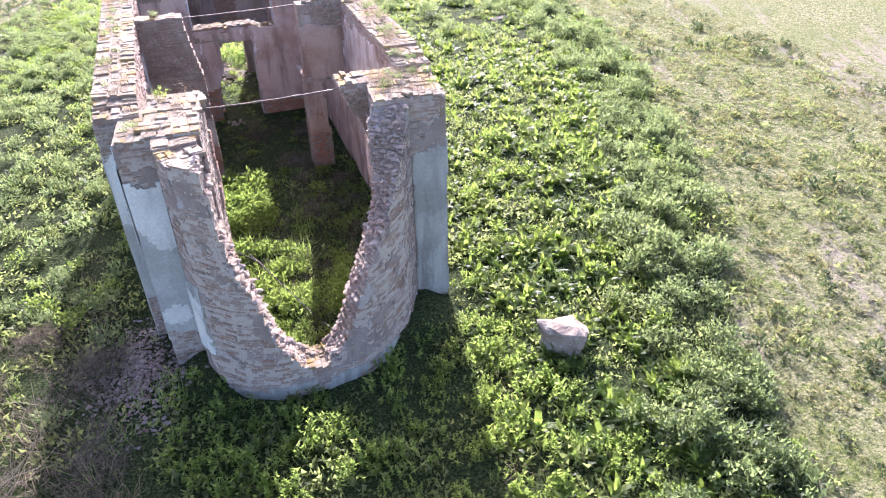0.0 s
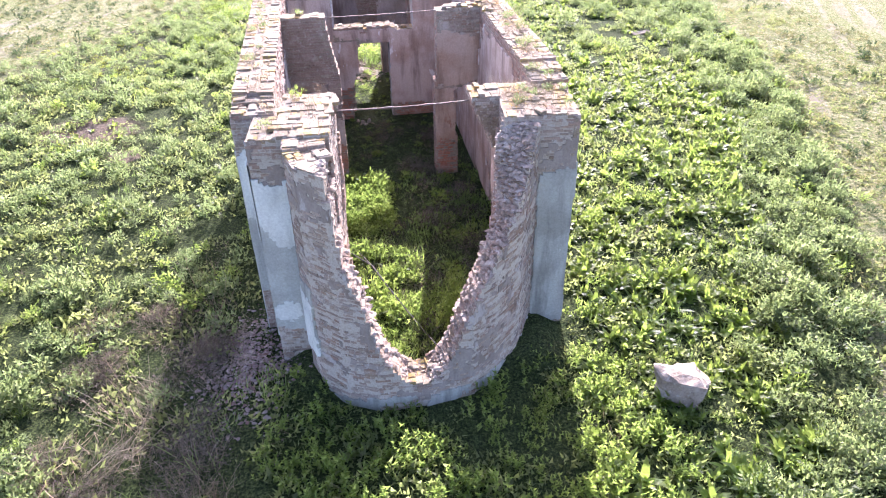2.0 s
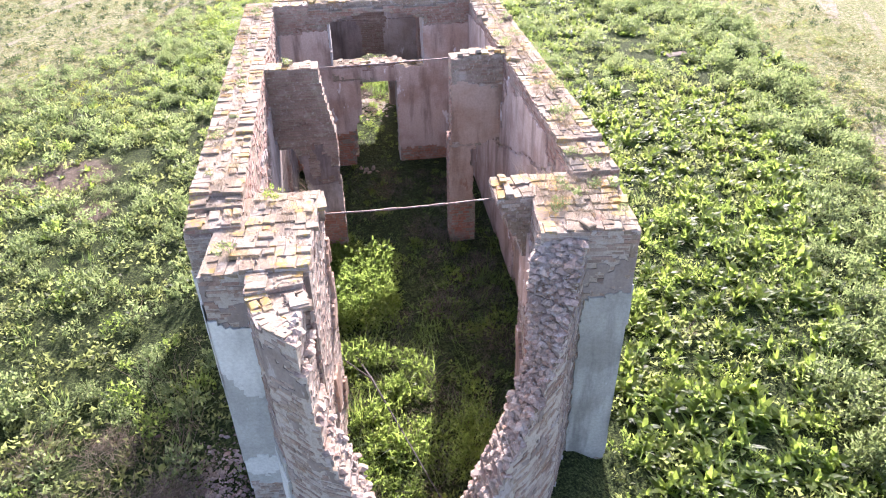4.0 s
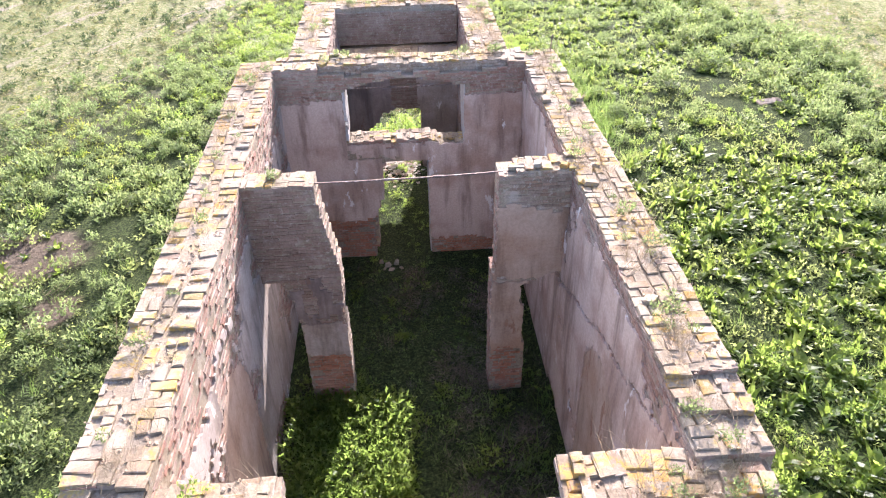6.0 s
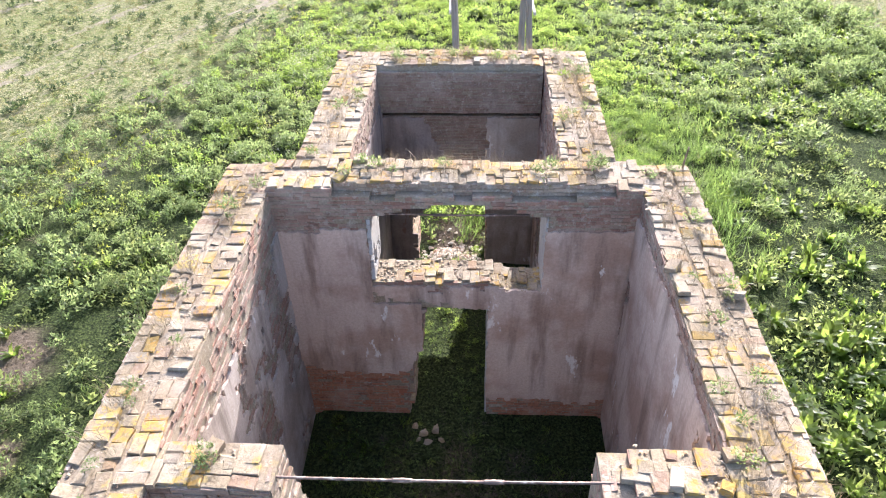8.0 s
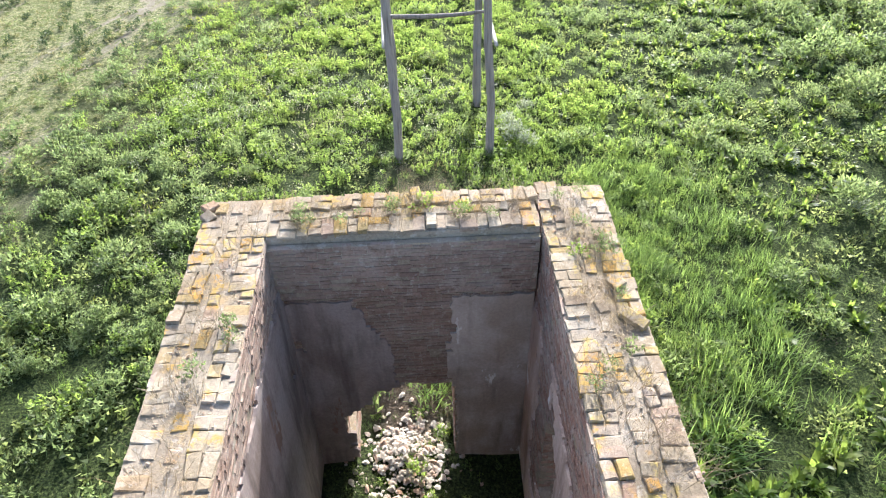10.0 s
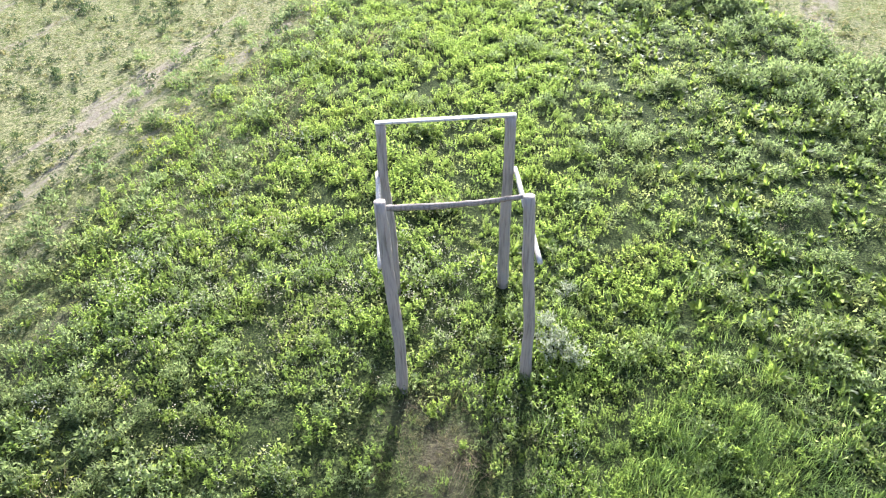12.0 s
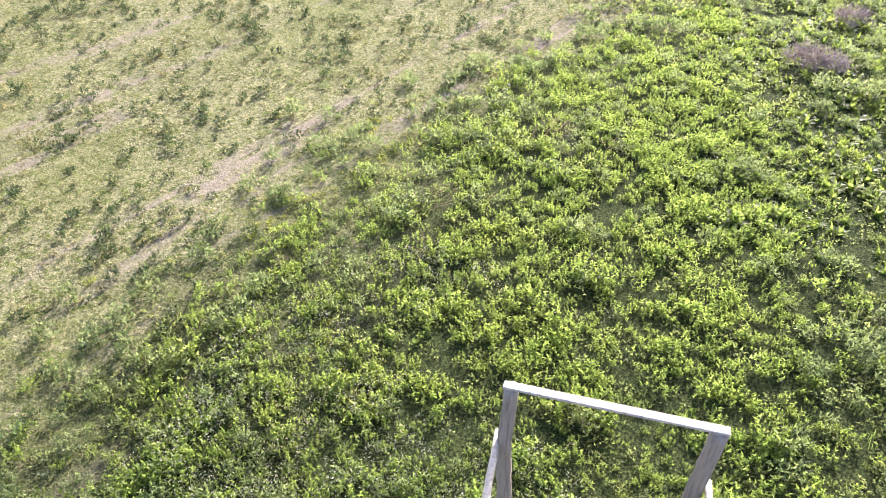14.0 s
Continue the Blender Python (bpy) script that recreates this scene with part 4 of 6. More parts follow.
apse.plaster("out", lambda u, z: (np.abs(z - 1.32) < 0.5 + 0.3 * (fbm(u * 3, u * 0, 95) - 0.5)) & (u < 0.9 + 0.35 * (fbm(z * 3, u * 0, 96) - 0.5)) & (np.abs(z - 1.5 + 0.12 * np.sin(7 * u)) > 0.016), M_PL_PALE, 0.04, "flaked_render", "pale cracked patch of render")
apse.face_bricks("out", cov_ap, M_FACE, single=290, proud=(-0.010, 0.014), gone=0.12)
apse.plaster("out", lambda u, z: (fbm(u * 2.4, z * 3.6, 143, 5) < 0.40) & ~cov_ap(u, z), M_SMEAR, 0.010, "mortar_smear", "grey lime mortar smeared over the bricks")
apse.face_bricks("in", None, M_RED)
ar = np.random.default_rng(8)
au, aw = np.concatenate([ar.uniform(1.3, 5.35, 1500), ar.uniform(3.9, 5.8, 1500)]), ar.uniform(0.02, 0.6, 3000)
av, af = stone_cloud(np.concatenate([apse.pos(au, aw), (apse.top(au) - ar.uniform(-0.02, 0.05, 3000))[:, None]], 1), ar.choice([0.02, 0.03, 0.045, 0.065], 3000), 9)
part("broken_rubble", mesh_from("broken_rubble", av, af, M_FACE), apse.ob, kind="stuff")

for n, (w_, h_) in enumerate(((west, 0.17), (east, 0.06), (north, 0.05), (north_top, 0.05), (sill, 0.3), (room_w, 0.06), (room_e, 0.08), (room_n, 0.04), (pier_w, 0.1), (pier_e, 0.15),
                              (front_w, 0.13), (front_e, 0.16), (stub_w, 0.1), (stub_e, 0.1), (apse, 0.12))):
    w_.coping(100 + n, h_, (lambda c, w: c > 0.4 or w < 0.98) if w_ is front_w else (lambda c, w: c < 3.6) if w_ is apse else (lambda c, w: c < 0.8 or c > 4.4 or w > 0.6) if w_ is north else None)


# ---------------------------------------------------------------- plants
def foliage(name, dark, mid, light, glow, gloss=0.5, through_=0.38):
    """Leaves: a tone for each leaf, drifts of tone over the ground, light shining through."""
    m, nt, ln, bs = material(name)
    dark, mid, light, glow = [(1.02 * c[0], c[1], 1.08 * c[2]) for c in (dark, mid, light, glow)]
    rnd = nt.new("ShaderNodeNewGeometry").outputs["Random Per Island"]
    col = ramp(nt, ln, rnd, [(0.0, tuple(0.7 * v for v in dark)), (0.3, dark), (0.6, mid), (0.85, light), (1.0, tuple(1.15 * v for v in light))])
    drift = noise_at(nt, ln, 0.55, 4.0, 0.6)
    col = mix(nt, ln, 0.8, col, ramp(nt, ln, drift, [(0.3, (0.62, 0.78, 0.75)), (0.5, (1, 1, 1)), (0.7, (1.35, 1.15, 0.85))]), "MULTIPLY")
    grain = noise_at(nt, ln, 30.0, 3.0, 0.65)
    col = mix(nt, ln, 0.5, col, ramp(nt, ln, grain, [(0.32, (0.22, 0.25, 0.24)), (0.5, (1, 1, 1)), (0.68, (1.6, 1.5, 1.3))]), "MULTIPLY")
    ln.new(mix(nt, ln, 1.0, col, (0.62, 0.62, 0.62), "MULTIPLY"), bs.inputs["Base Color"])
    bump(nt, ln, bs, grain, 0.5, 0.008)
    bs.inputs["Roughness"].default_value = gloss
    bs.inputs["Specular IOR Level"].default_value = 0.2
    tr = nt.new("ShaderNodeBsdfTranslucent")
    ln.new(mix(nt, ln, 0.62, col, glow), tr.inputs["Color"])
    ms = nt.new("ShaderNodeMixShader")
    ms.inputs[0].default_value = through_
    ln.new(bs.outputs[0], ms.inputs[1])
    ln.new(tr.outputs[0], ms.inputs[2])
    out = nt["Material Output"]
    ln.new(ms.outputs[0], out.inputs["Surface"])
    return m


M_BROAD = foliage("broad_leaf", (0.06, 0.11, 0.03), (0.115, 0.18, 0.05), (0.19, 0.25, 0.085), (0.46, 0.62, 0.10), 0.38, 0.64)
M_GREY = foliage("grey_green_leaf", (0.075, 0.115, 0.046), (0.13, 0.17, 0.075), (0.20, 0.235, 0.12), (0.32, 0.425, 0.14), 0.45, 0.53)
M_SPURGE = foliage("bright_leaf", (0.08, 0.135, 0.034), (0.14, 0.195, 0.052), (0.225, 0.27, 0.088), (0.40, 0.56, 0.10), 0.42, 0.6)
M_GRASS = foliage("grass_blade", (0.07, 0.13, 0.035), (0.125, 0.205, 0.055), (0.20, 0.28, 0.095), (0.33, 0.48, 0.10), 0.42, 0.55)
M_COVER = foliage("soil_cover_leaf", (0.085, 0.12, 0.045), (0.14, 0.175, 0.065), (0.20, 0.23, 0.095), (0.40, 0.48, 0.14), 0.5, 0.54)
M_BUSH = foliage("dark_bush_leaf", (0.045, 0.07, 0.032), (0.07, 0.10, 0.045), (0.11, 0.14, 0.07), (0.15, 0.22, 0.07), 0.5, 0.35)
M_FIELD = foliage("short_field_plants", (0.12, 0.13, 0.045), (0.20, 0.195, 0.08), (0.31, 0.28, 0.15), (0.36, 0.37, 0.14), 0.7, 0.4)
M_DRY = foliage("dry_straw", (0.20, 0.155, 0.095), (0.29, 0.235, 0.15), (0.38, 0.33, 0.23), (0.4, 0.33, 0.2), 0.7, 0.3)
M_FLOWER = foliage("pale_flower", (0.45, 0.46, 0.30), (0.52, 0.53, 0.40), (0.62, 0.62, 0.52), (0.6, 0.6, 0.4), 0.7, 0.3)


def blade(base, az, el, long, wide, droop, segs, fold=0.0, nose=0.55):
    """A leaf as a bent strip that widens and then tapers; fold lowers its edges."""
    d = np.array([math.cos(az), math.sin(az)])
    side = np.array([-math.sin(az), math.cos(az), 0])
    v, f = [], []
    p, e = np.array(base, float), el
    for k in range(segs + 1):
        t = k / segs
        w = wide * 0.5 * (math.sin(math.pi * min(1.0, 0.12 + 0.88 * t) ** nose) if k < segs else 0.0)
        up = np.array([-d[0] * math.sin(e), -d[1] * math.sin(e), math.cos(e)])
        if k < segs:
            if fold:
                v += [p - side * w + up * fold * w, p, p + side * w + up * fold * w]
            else:
                v += [p - side * w, p + side * w]
        else:
            v += [p]
        p = p + long / segs * np.array([d[0] * math.cos(e), d[1] * math.cos(e), math.sin(e)])
        e -= droop / segs
    n = 3 if fold else 2
    for k in range(segs - 1):
        a = n * k
        for c in range(n - 1):
            f += [(a + c, a + c + 1, a + n + c + 1), (a + c, a + n + c + 1, a + n + c)]
    a = n * (segs - 1)
    for c in range(n - 1):
        f.append((a + c, a + c + 1, n * segs))
    return np.array(v), np.array(f)


def join(pieces):
    v, f, o = [], [], 0
    for a, b in pieces:
        v.append(a)
        f.append(b + o)
        o += len(a)
    return np.concatenate(v), np.concatenate(f)


def rosette(r, leaves, long, wide, lift):
    """A dock-like plant: a whorl of long arching leaves."""
    out = []
    for k in range(leaves):
        s = r.uniform(0.6, 1.1)
        out.append(blade((r.uniform(-.04, .04), r.uniform(-.04, .04), 0), r.uniform(0, 6.28), r.uniform(*lift), long * s, wide * s * r.uniform(0.8, 1.2), r.uniform(0.6, 1.6), 3, 0.0, 0.8))
    return join(out)


def tuft(r, blades, long, wide, spread=0.07):
    return join([blade((r.gauss(0, spread), r.gauss(0, spread), 0), r.uniform(0, 6.28), r.uniform(0.8, 1.5), long * r.uniform(0.5, 1.1), wide, r.uniform(0.3, 1.6), 2) for _ in range(blades)])


def diamonds(r, pts, dirs, long, wide):
    """Single small leaves at points, pointing along dirs."""
    n = len(pts)
    d = dirs / np.linalg.norm(dirs, axis=1)[:, None]
    s = np.cross(d, r.normal(size=(n, 3)))
    s /= np.linalg.norm(s, axis=1)[:, None]
    L = (long * r.uniform(0.6, 1.2, n))[:, None]
    W = (wide * r.uniform(0.7, 1.2, n))[:, None]
    v = np.stack([pts + s * W * 0.5, pts + d * L, pts - s * W * 0.5], 1)
    return v.reshape(-1, 3), np.arange(3 * n).reshape(-1, 3)


def cushion(seed, stems, leaves, radius, high, long, wide):
    """A bushy weed: leaning stems set with small leaves, denser outside and above."""
    r = np.random.default_rng(seed)
    a = r.uniform(0, 6.28, stems)
    lean = np.sqrt(r.uniform(0, 1, stems))
    tip = np.stack([np.cos(a) * lean * radius, np.sin(a) * lean * radius, high * (1 - 0.55 * lean ** 2) * r.uniform(0.7, 1.1, stems)], 1)
    k = r.integers(0, stems, leaves)
    t = r.uniform(0.35, 1.0, leaves) ** 0.7
    pts = tip[k] * t[:, None] + r.normal(0, 0.02, (leaves, 3))
    dirs = tip[k] / np.linalg.norm(tip[k], axis=1)[:, None] * 0.6 + r.normal(0, 0.7, (leaves, 3)) + [0, 0, 0.25]
    return diamonds(r, pts, dirs, long, wide)


def spires(seed, stems, per, radius, high, long, wide):
    """Upright stems with whorled leaves, close together."""
    r = np.random.default_rng(seed)
    c = r.normal(0, radius * 0.6, (stems, 2))
    h = high * r.uniform(0.6, 1.1, stems)
    k = np.repeat(np.arange(stems), per)
    t = np.tile(np.linspace(0.5, 1.0, per), stems)
    a = np.tile(np.arange(per) * 2.4, stems) + r.uniform(0, 6.28, stems)[k]
    pts = np.stack([c[k, 0], c[k, 1], h[k] * t], 1)
    dirs = np.stack([np.cos(a), np.sin(a), 0.15 + 0.9 * t ** 5], 1) + r.normal(0, 0.2, (stems * per, 3))
    return diamonds(r, pts, dirs, long, wide)


def scatter(name, label, category, kinds, pts, sizes, mat, seed, tilt=0.15):
    """Copies of the template plants at the points, turned and scaled, in one mesh."""
    if not len(pts):
        return None
    r = np.random.default_rng(seed)
    pts, sizes = np.asarray(pts, float), np.asarray(sizes, float)
    pick = r.integers(0, len(kinds), len(pts))
    V, F, o = [], [], 0
    for k, (v, f) in enumerate(kinds):
        sel = np.nonzero(pick == k)[0]
        if not len(sel):
            continue
        n = len(sel)
        a = r.uniform(0, 6.283, n)
        c, s = np.cos(a), np.sin(a)
        tx, ty = r.normal(0, tilt, (2, n))
        sc = sizes[sel]
        hz = r.uniform(0.8, 1.2, n)
        x = (v[None, :, 0] * c[:, None] - v[None, :, 1] * s[:, None]) * sc[:, None]
        y = (v[None, :, 0] * s[:, None] + v[None, :, 1] * c[:, None]) * sc[:, None]
        z = v[None, :, 2] * (sc * hz)[:, None]
        x = x + tx[:, None] * z
        y = y + ty[:, None] * z
        V.append((np.stack([x, y, z], -1) + pts[sel][:, None, :]).reshape(-1, 3))
        F.append((f[None] + (np.arange(n) * len(v))[:, None, None] + o).reshape(-1, 3))
        o += n * len(v)
    ob = new(name, mesh_from(name, np.concatenate(V), np.concatenate(F), mat))
    return tagged(ob, label, category, kind="stuff")


def in_masonry(x, y):
    body = (x > -2.62) & (x < 3.66) & (y > 11.3) & (y < 21.2)
    front = (x > -2.1) & (x < 3.3) & (y > 9.75) & (y < 11.4)
    room = (x > -1.75) & (x < 2.78) & (y > 21.0) & (y < 24.98)
    bow = (((x - 0.53) / 2.2) ** 2 + ((y - 10.0) / 1.75) ** 2 < 1) & (y < 10.1)
    return body | front | room | bow


def indoors(x, y):
    nave = (x > -1.68) & (x < 2.72) & (y > 11.7) & (y < 20.2)
    choir = (np.abs(x - 0.55) < 1.2) & (y > 9.1) & (y <= 11.7)
    room = (x > -0.82) & (x < 1.8) & (y > 21.15) & (y < 24.1)
    gate = (x > 0.1) & (x < 0.9) & (y >= 20.1) & (y <= 21.2)
    hole = (x > -0.3) & (x < 0.9) & (y >= 24.0) & (y <= 25.0)
    return nave | choir | room | gate | hole


def throw(n, x0, x1, y0, y1, seed):
    r = np.random.default_rng(seed)
    x, y = r.uniform(x0, x1, n), r.uniform(y0, y1, n)
    return x, y, r.random(n), r


def plant(name, label, category, kinds, mat, n, area, chance, size, seed, inside=False, sink=0.02, tilt=0.15):
    """Throws n points over an area and keeps them by chance(x, y)."""
    x, y, p, r = throw(n, *area, seed)
    keep = (p < chance(x, y)) & (indoors(x, y) if inside else ~in_masonry(x, y))
    x, y = x[keep], y[keep]
    z = ground_z(x, y) - sink
    swell = (0.55 + 0.85 * np.clip((0.55 * fbm(x * 0.95, y * 0.95, 500, 3) + 0.45 * value_noise(x * 2.3, y * 2.3, 501) - 0.25) * 2.0, 0, 1)) * (1 - 0.28 * smooth(25, 28, y)) * (1 - 0.45 * np.exp(-(((x - 0.3) / 1.5) ** 2 + ((y - 29.8) / 2.4) ** 2)))
    if inside:
        swell = swell * (1 - 0.55 * smooth(15.6, 17.0, y))
    return scatter(name, label, category, kinds, np.stack([x, y, z], 1), np.minimum(r.uniform(*size, len(x)) * swell, 1.45), mat, seed + 1, tilt)


rr = random.Random(3)
BROAD = [rosette(rr, rr.randint(13, 17), 0.35, 0.092, (0.55, 1.4)) for _ in range(9)]
TUFT = [tuft(rr, 16, 0.34, 0.012) for _ in range(6)]
TALL = [tuft(rr, 20, 0.55, 0.014, 0.1) for _ in range(6)]
GREY = [cushion(50 + k, 30, 140, 0.28, 0.34, 0.076, 0.036) for k in range(6)]
GREY_S = [cushion(150 + k, 14, 46, 0.16, 0.24, 0.075, 0.045) for k in range(6)]
LEAFY = [cushion(70 + k, 26, 120, 0.27, 0.29, 0.068, 0.040) for k in range(6)]
SPIRE = [spires(90 + k, 12, 8, 0.21, 0.27, 0.064, 0.037) for k in range(6)]
LOW = [cushion(110 + k, 8, 22, 0.2, 0.11, 0.08, 0.042) for k in range(6)]
COVER = [cushion(210 + k, 30, 44, 0.36, 0.13, 0.085, 0.055) for k in range(6)]
LOW_F = [cushion(130 + k, 6, 10, 0.11, 0.09, 0.085, 0.036) for k in range(6)]
FEATHER = [cushion(190 + k, 40, 800, 0.42, 0.75, 0.10, 0.011) for k in range(3)]
STRAW = [tuft(rr, 22, 0.55, 0.007, 0.12) for _ in range(5)]

MOUND = [cushion(230 + k, 60, 430, 0.41, 0.50, 0.076, 0.036) for k in range(4)]

WEEDY = (-16, 18, 1.5, 58)


def clearing(x, y):
    """Short dry grass at the foot of the post frame."""
    return np.clip(0.95 * np.exp(-(((x - 0.8) / 1.35) ** 2 + ((y - 30.2) / 2.2) ** 2)) * (0.6 + 0.8 * fbm(x * 1.3, y * 1.3, 29, 3)), 0, 1)


def grey_drift(x, y):
    """Grey-green weeds between the back room and the field."""
    return smooth(-9.0, -6.5, x) * smooth(0.8, -0.8, x + 0.5 * (y - 29) * smooth(29, 33, y)) * smooth(25.0, 26.0, y) * smooth(34.5, 31.5, y) * (0.55 + 0.45 * smooth(0.4, 0.55, fbm(x * 0.6, y * 0.6, 215)))


off_field = lambda x, y: 1 - field_amount(x, y)
brushy = lambda x, y: 1 - 0.75 * smooth(-6.2, -5.0, x) * smooth(-1.6, -2.6, x) * smooth(3.0, 4.5, y) * smooth(12.2, 11.0, y)


def broad_zone(x, y):
    """East of the ruin, and in drifts behind it."""
    e = smooth(3.4, 4.0, x + 0.8 * smooth(9.5, 8.0, y)) * smooth(field_edge_right(y) - 0.8, field_edge_right(y) - 2.6, x) * smooth(25.5, 23, y) * smooth(2.0, 4.0, y)
    drift = smooth(0.50, 0.60, fbm(x * 0.42, y * 0.42, 200)) * smooth(2.2, 3.6, x) * smooth(25, 28, y)
    far = np.exp(-(((x - 5.5) / 2.4) ** 2 + ((y - 52.5) / 1.8) ** 2)) * 1.5
    spot = np.exp(-(((x - 3.0) / 0.9) ** 2 + ((y - 34.6) / 1.4) ** 2)) * 1.4
    gap = 0.25 + 0.75 * smooth(0.36, 0.50, fbm(x * 0.6, y * 0.6, 201))
    drift = drift * (1 - np.clip(1.6 * np.exp(-(((x - 4.6) / 2.2) ** 2 + ((y - 28.5) / 3.6) ** 2)), 0, 1))
    return np.clip((e * gap + drift * 0.75 + 0.5 * smooth(5.0, 7.5, x) * smooth(30, 33, y) + far + spot), 0, 1) * off_field(x, y)


def grey_zone(x, y):
    w = smooth(-2.4, -3.2, x) * smooth(40, 34, y)
    fringe = smooth(field_edge_right(y) - 3.0, field_edge_right(y) - 1.6, x)
    back = smooth(24.8, 26.0, y) * smooth(0.42, 0.54, fbm(x * 0.35, y * 0.35, 210)) * 0.6
    lump = 0.30 + 0.95 * smooth(0.42, 0.62, value_noise(x * 1.25, y * 1.25, 212))
    return lump * np.clip(np.maximum(w * (0.35 + 0.65 * smooth(0.38, 0.55, fbm(x * 0.5, y * 0.5, 211))), np.maximum(np.maximum(fringe, back), grey_drift(x, y))), 0, 1) * (1 - clearing(x, y)) * off_field(x, y) * brushy(x, y) * (1 - np.clip(bare_spot(x, y) * 1.6, 0, 1))


def spire_zone(x, y):
    c = smooth(25.0, 26.5, y) * smooth(6.8, 3.6, x + 0.05 * (y - 34)) * smooth(-8.5, -5.0, x)
    front = smooth(9.6, 8.6, y) * smooth(5.5, 3.0, np.abs(x - 0.3)) * smooth(-2.6, -1.2, x)
    c = c * (1 - 0.92 * grey_drift(x, y)) * (1 - clearing(x, y))
    return np.clip(c * (0.72 + 0.28 * smooth(0.35, 0.52, fbm(x * 0.4, y * 0.4, 220))) + front * 0.8, 0, 1) * off_field(x, y) * (1 - np.clip(bare_spot(x, y) * 1.6, 0, 1))


def grass_zone(x, y):
    e = np.exp(-(((x - 4.6) / 2.2) ** 2 + ((y - 28.5) / 3.6) ** 2)) * 1.6
    band = np.exp(-(((x - 8.3) / 0.9) ** 2 + ((y - 14.5) / 4.0) ** 2))
    rest = 0.05 + 0.16 * smooth(24, 27, y) * smooth(3.5, 6, x) + 0.40 * smooth(0.54, 0.66, fbm(x * 0.45, y * 0.45, 230))
    return np.clip(np.maximum(np.maximum(np.maximum(e, band), 1.2 * np.exp(-((x - field_edge_left(y) - 1.7) / 0.55) ** 2) * smooth(20, 23, y) * smooth(41, 36, y)), rest), 0, 1) * off_field(x, y) * (1 - np.clip(bare_spot(x, y), 0, 1))


plant("dock_plants", "dense broad-leaved dock plants with glossy arching leaves", "weeds", BROAD, M_BROAD, 33000, WEEDY, broad_zone, (0.65, 1.15), 300)
plant("grey_weeds", "bushy grey-green feathery weeds round the ruin", "weeds", GREY, M_GREY, 10500, WEEDY, grey_zone, (0.75, 1.5), 310)
plant("leafy_weeds", "low leafy green weeds among the taller plants", "weeds", LEAFY, M_SPURGE, 7600, WEEDY,
      lambda x, y: (0.42 - 0.22 * smooth(-2.4, -3.4, x) * smooth(34, 28, y)) * off_field(x, y) * brushy(x, y) * (1 - clearing(x, y)) * (1 - 0.7 * grey_drift(x, y)) * (0.3 + 0.7 * smooth(0.42, 0.58, fbm(x * 0.5, y * 0.5, 240))) * (1 - np.clip(bare_spot(x, y) * 1.3, 0, 1)), (0.6, 1.2), 320)
plant("spurge_carpet", "carpet of upright bright green leafy stems", "weeds", SPIRE, M_SPURGE, 10800, (-9, 8, 24.8, 54), spire_zone, (0.8, 1.25), 330)
plant("front_spurge", "bright green leafy stems before the broken apse", "weeds", SPIRE, M_SPURGE, 700, (-3, 6, 2, 9.6), spire_zone, (0.8, 1.2), 335)
plant("grass_tufts", "tufts of green meadow grass", "grass", TUFT, M_GRASS, 16000, WEEDY, grass_zone, (0.7, 1.3), 340)
plant("tall_grass", "long soft bending grass behind the ruin", "grass", TALL, M_GRASS, 6800, (0, 9, 24, 34), lambda x, y: np.exp(-(((x - 4.8) / 2.0) ** 2 + ((y - 28.5) / 3.0) ** 2)), (0.8, 1.2), 345)
plant("low_weeds", "low leafy growth covering the soil", "weeds", COVER, M_COVER, 9000, WEEDY, lambda x, y: 0.75 * off_field(x, y) * (0.4 + 0.6 * brushy(x, y)) * (1 - 0.85 * clearing(x, y)) * (1 - np.clip(bare_spot(x, y) * 0.9, 0, 1)), (0.9, 1.5), 350)
plant("field_plants", "short sparse grazed plants of the field", "grass", LOW_F, M_FIELD, 46000, (-22, 21, 2, 60),
      lambda x, y: field_amount(x, y) * np.where(x > 3, 1.6, 1.0) * (0.25 + 0.75 * smooth(0.36, 0.54, fbm(x * 0.9, y * 0.3, 250))), (0.7, 1.4), 360)
plant("field_bushes", "small dark green bushes dotted over the field", "weeds", GREY_S, M_BUSH, 15000, (-22, 21, 2, 60),
      lambda x, y: field_amount(x, y) * np.where(x > 0.5 * (field_edge_left(y) + field_edge_right(y)), 0.12, 1.0) * (0.28 + 0.40 * smooth(0.50, 0.62, fbm(x * 0.35, y * 0.35, 260)) + 0.6 * smooth(2.6, 0.2, field_edge_left(y) - x) * smooth(5, 0, field_edge_left(y) - x)), (0.7, 1.6), 370)
plant("dry_straw_tufts", "pale dry grass stalks among the weeds", "dry grass", STRAW, M_DRY, 4600, WEEDY,
      lambda x, y: off_field(x, y) * np.clip(0.06 + 1.0 * np.exp(-(((x + 4.0) / 1.7) ** 2 + ((y - 8.6) / 2.6) ** 2)) + 0.5 * np.exp(-(((x + 3.6) / 0.8) ** 2 + ((y - 13) / 2.0) ** 2))
                                             + 0.6 * np.exp(-(((x + 2.6) / 1.6) ** 2 + ((y - 44) / 2.6) ** 2)), 0, 1), (0.6, 1.15), 380, tilt=0.4)
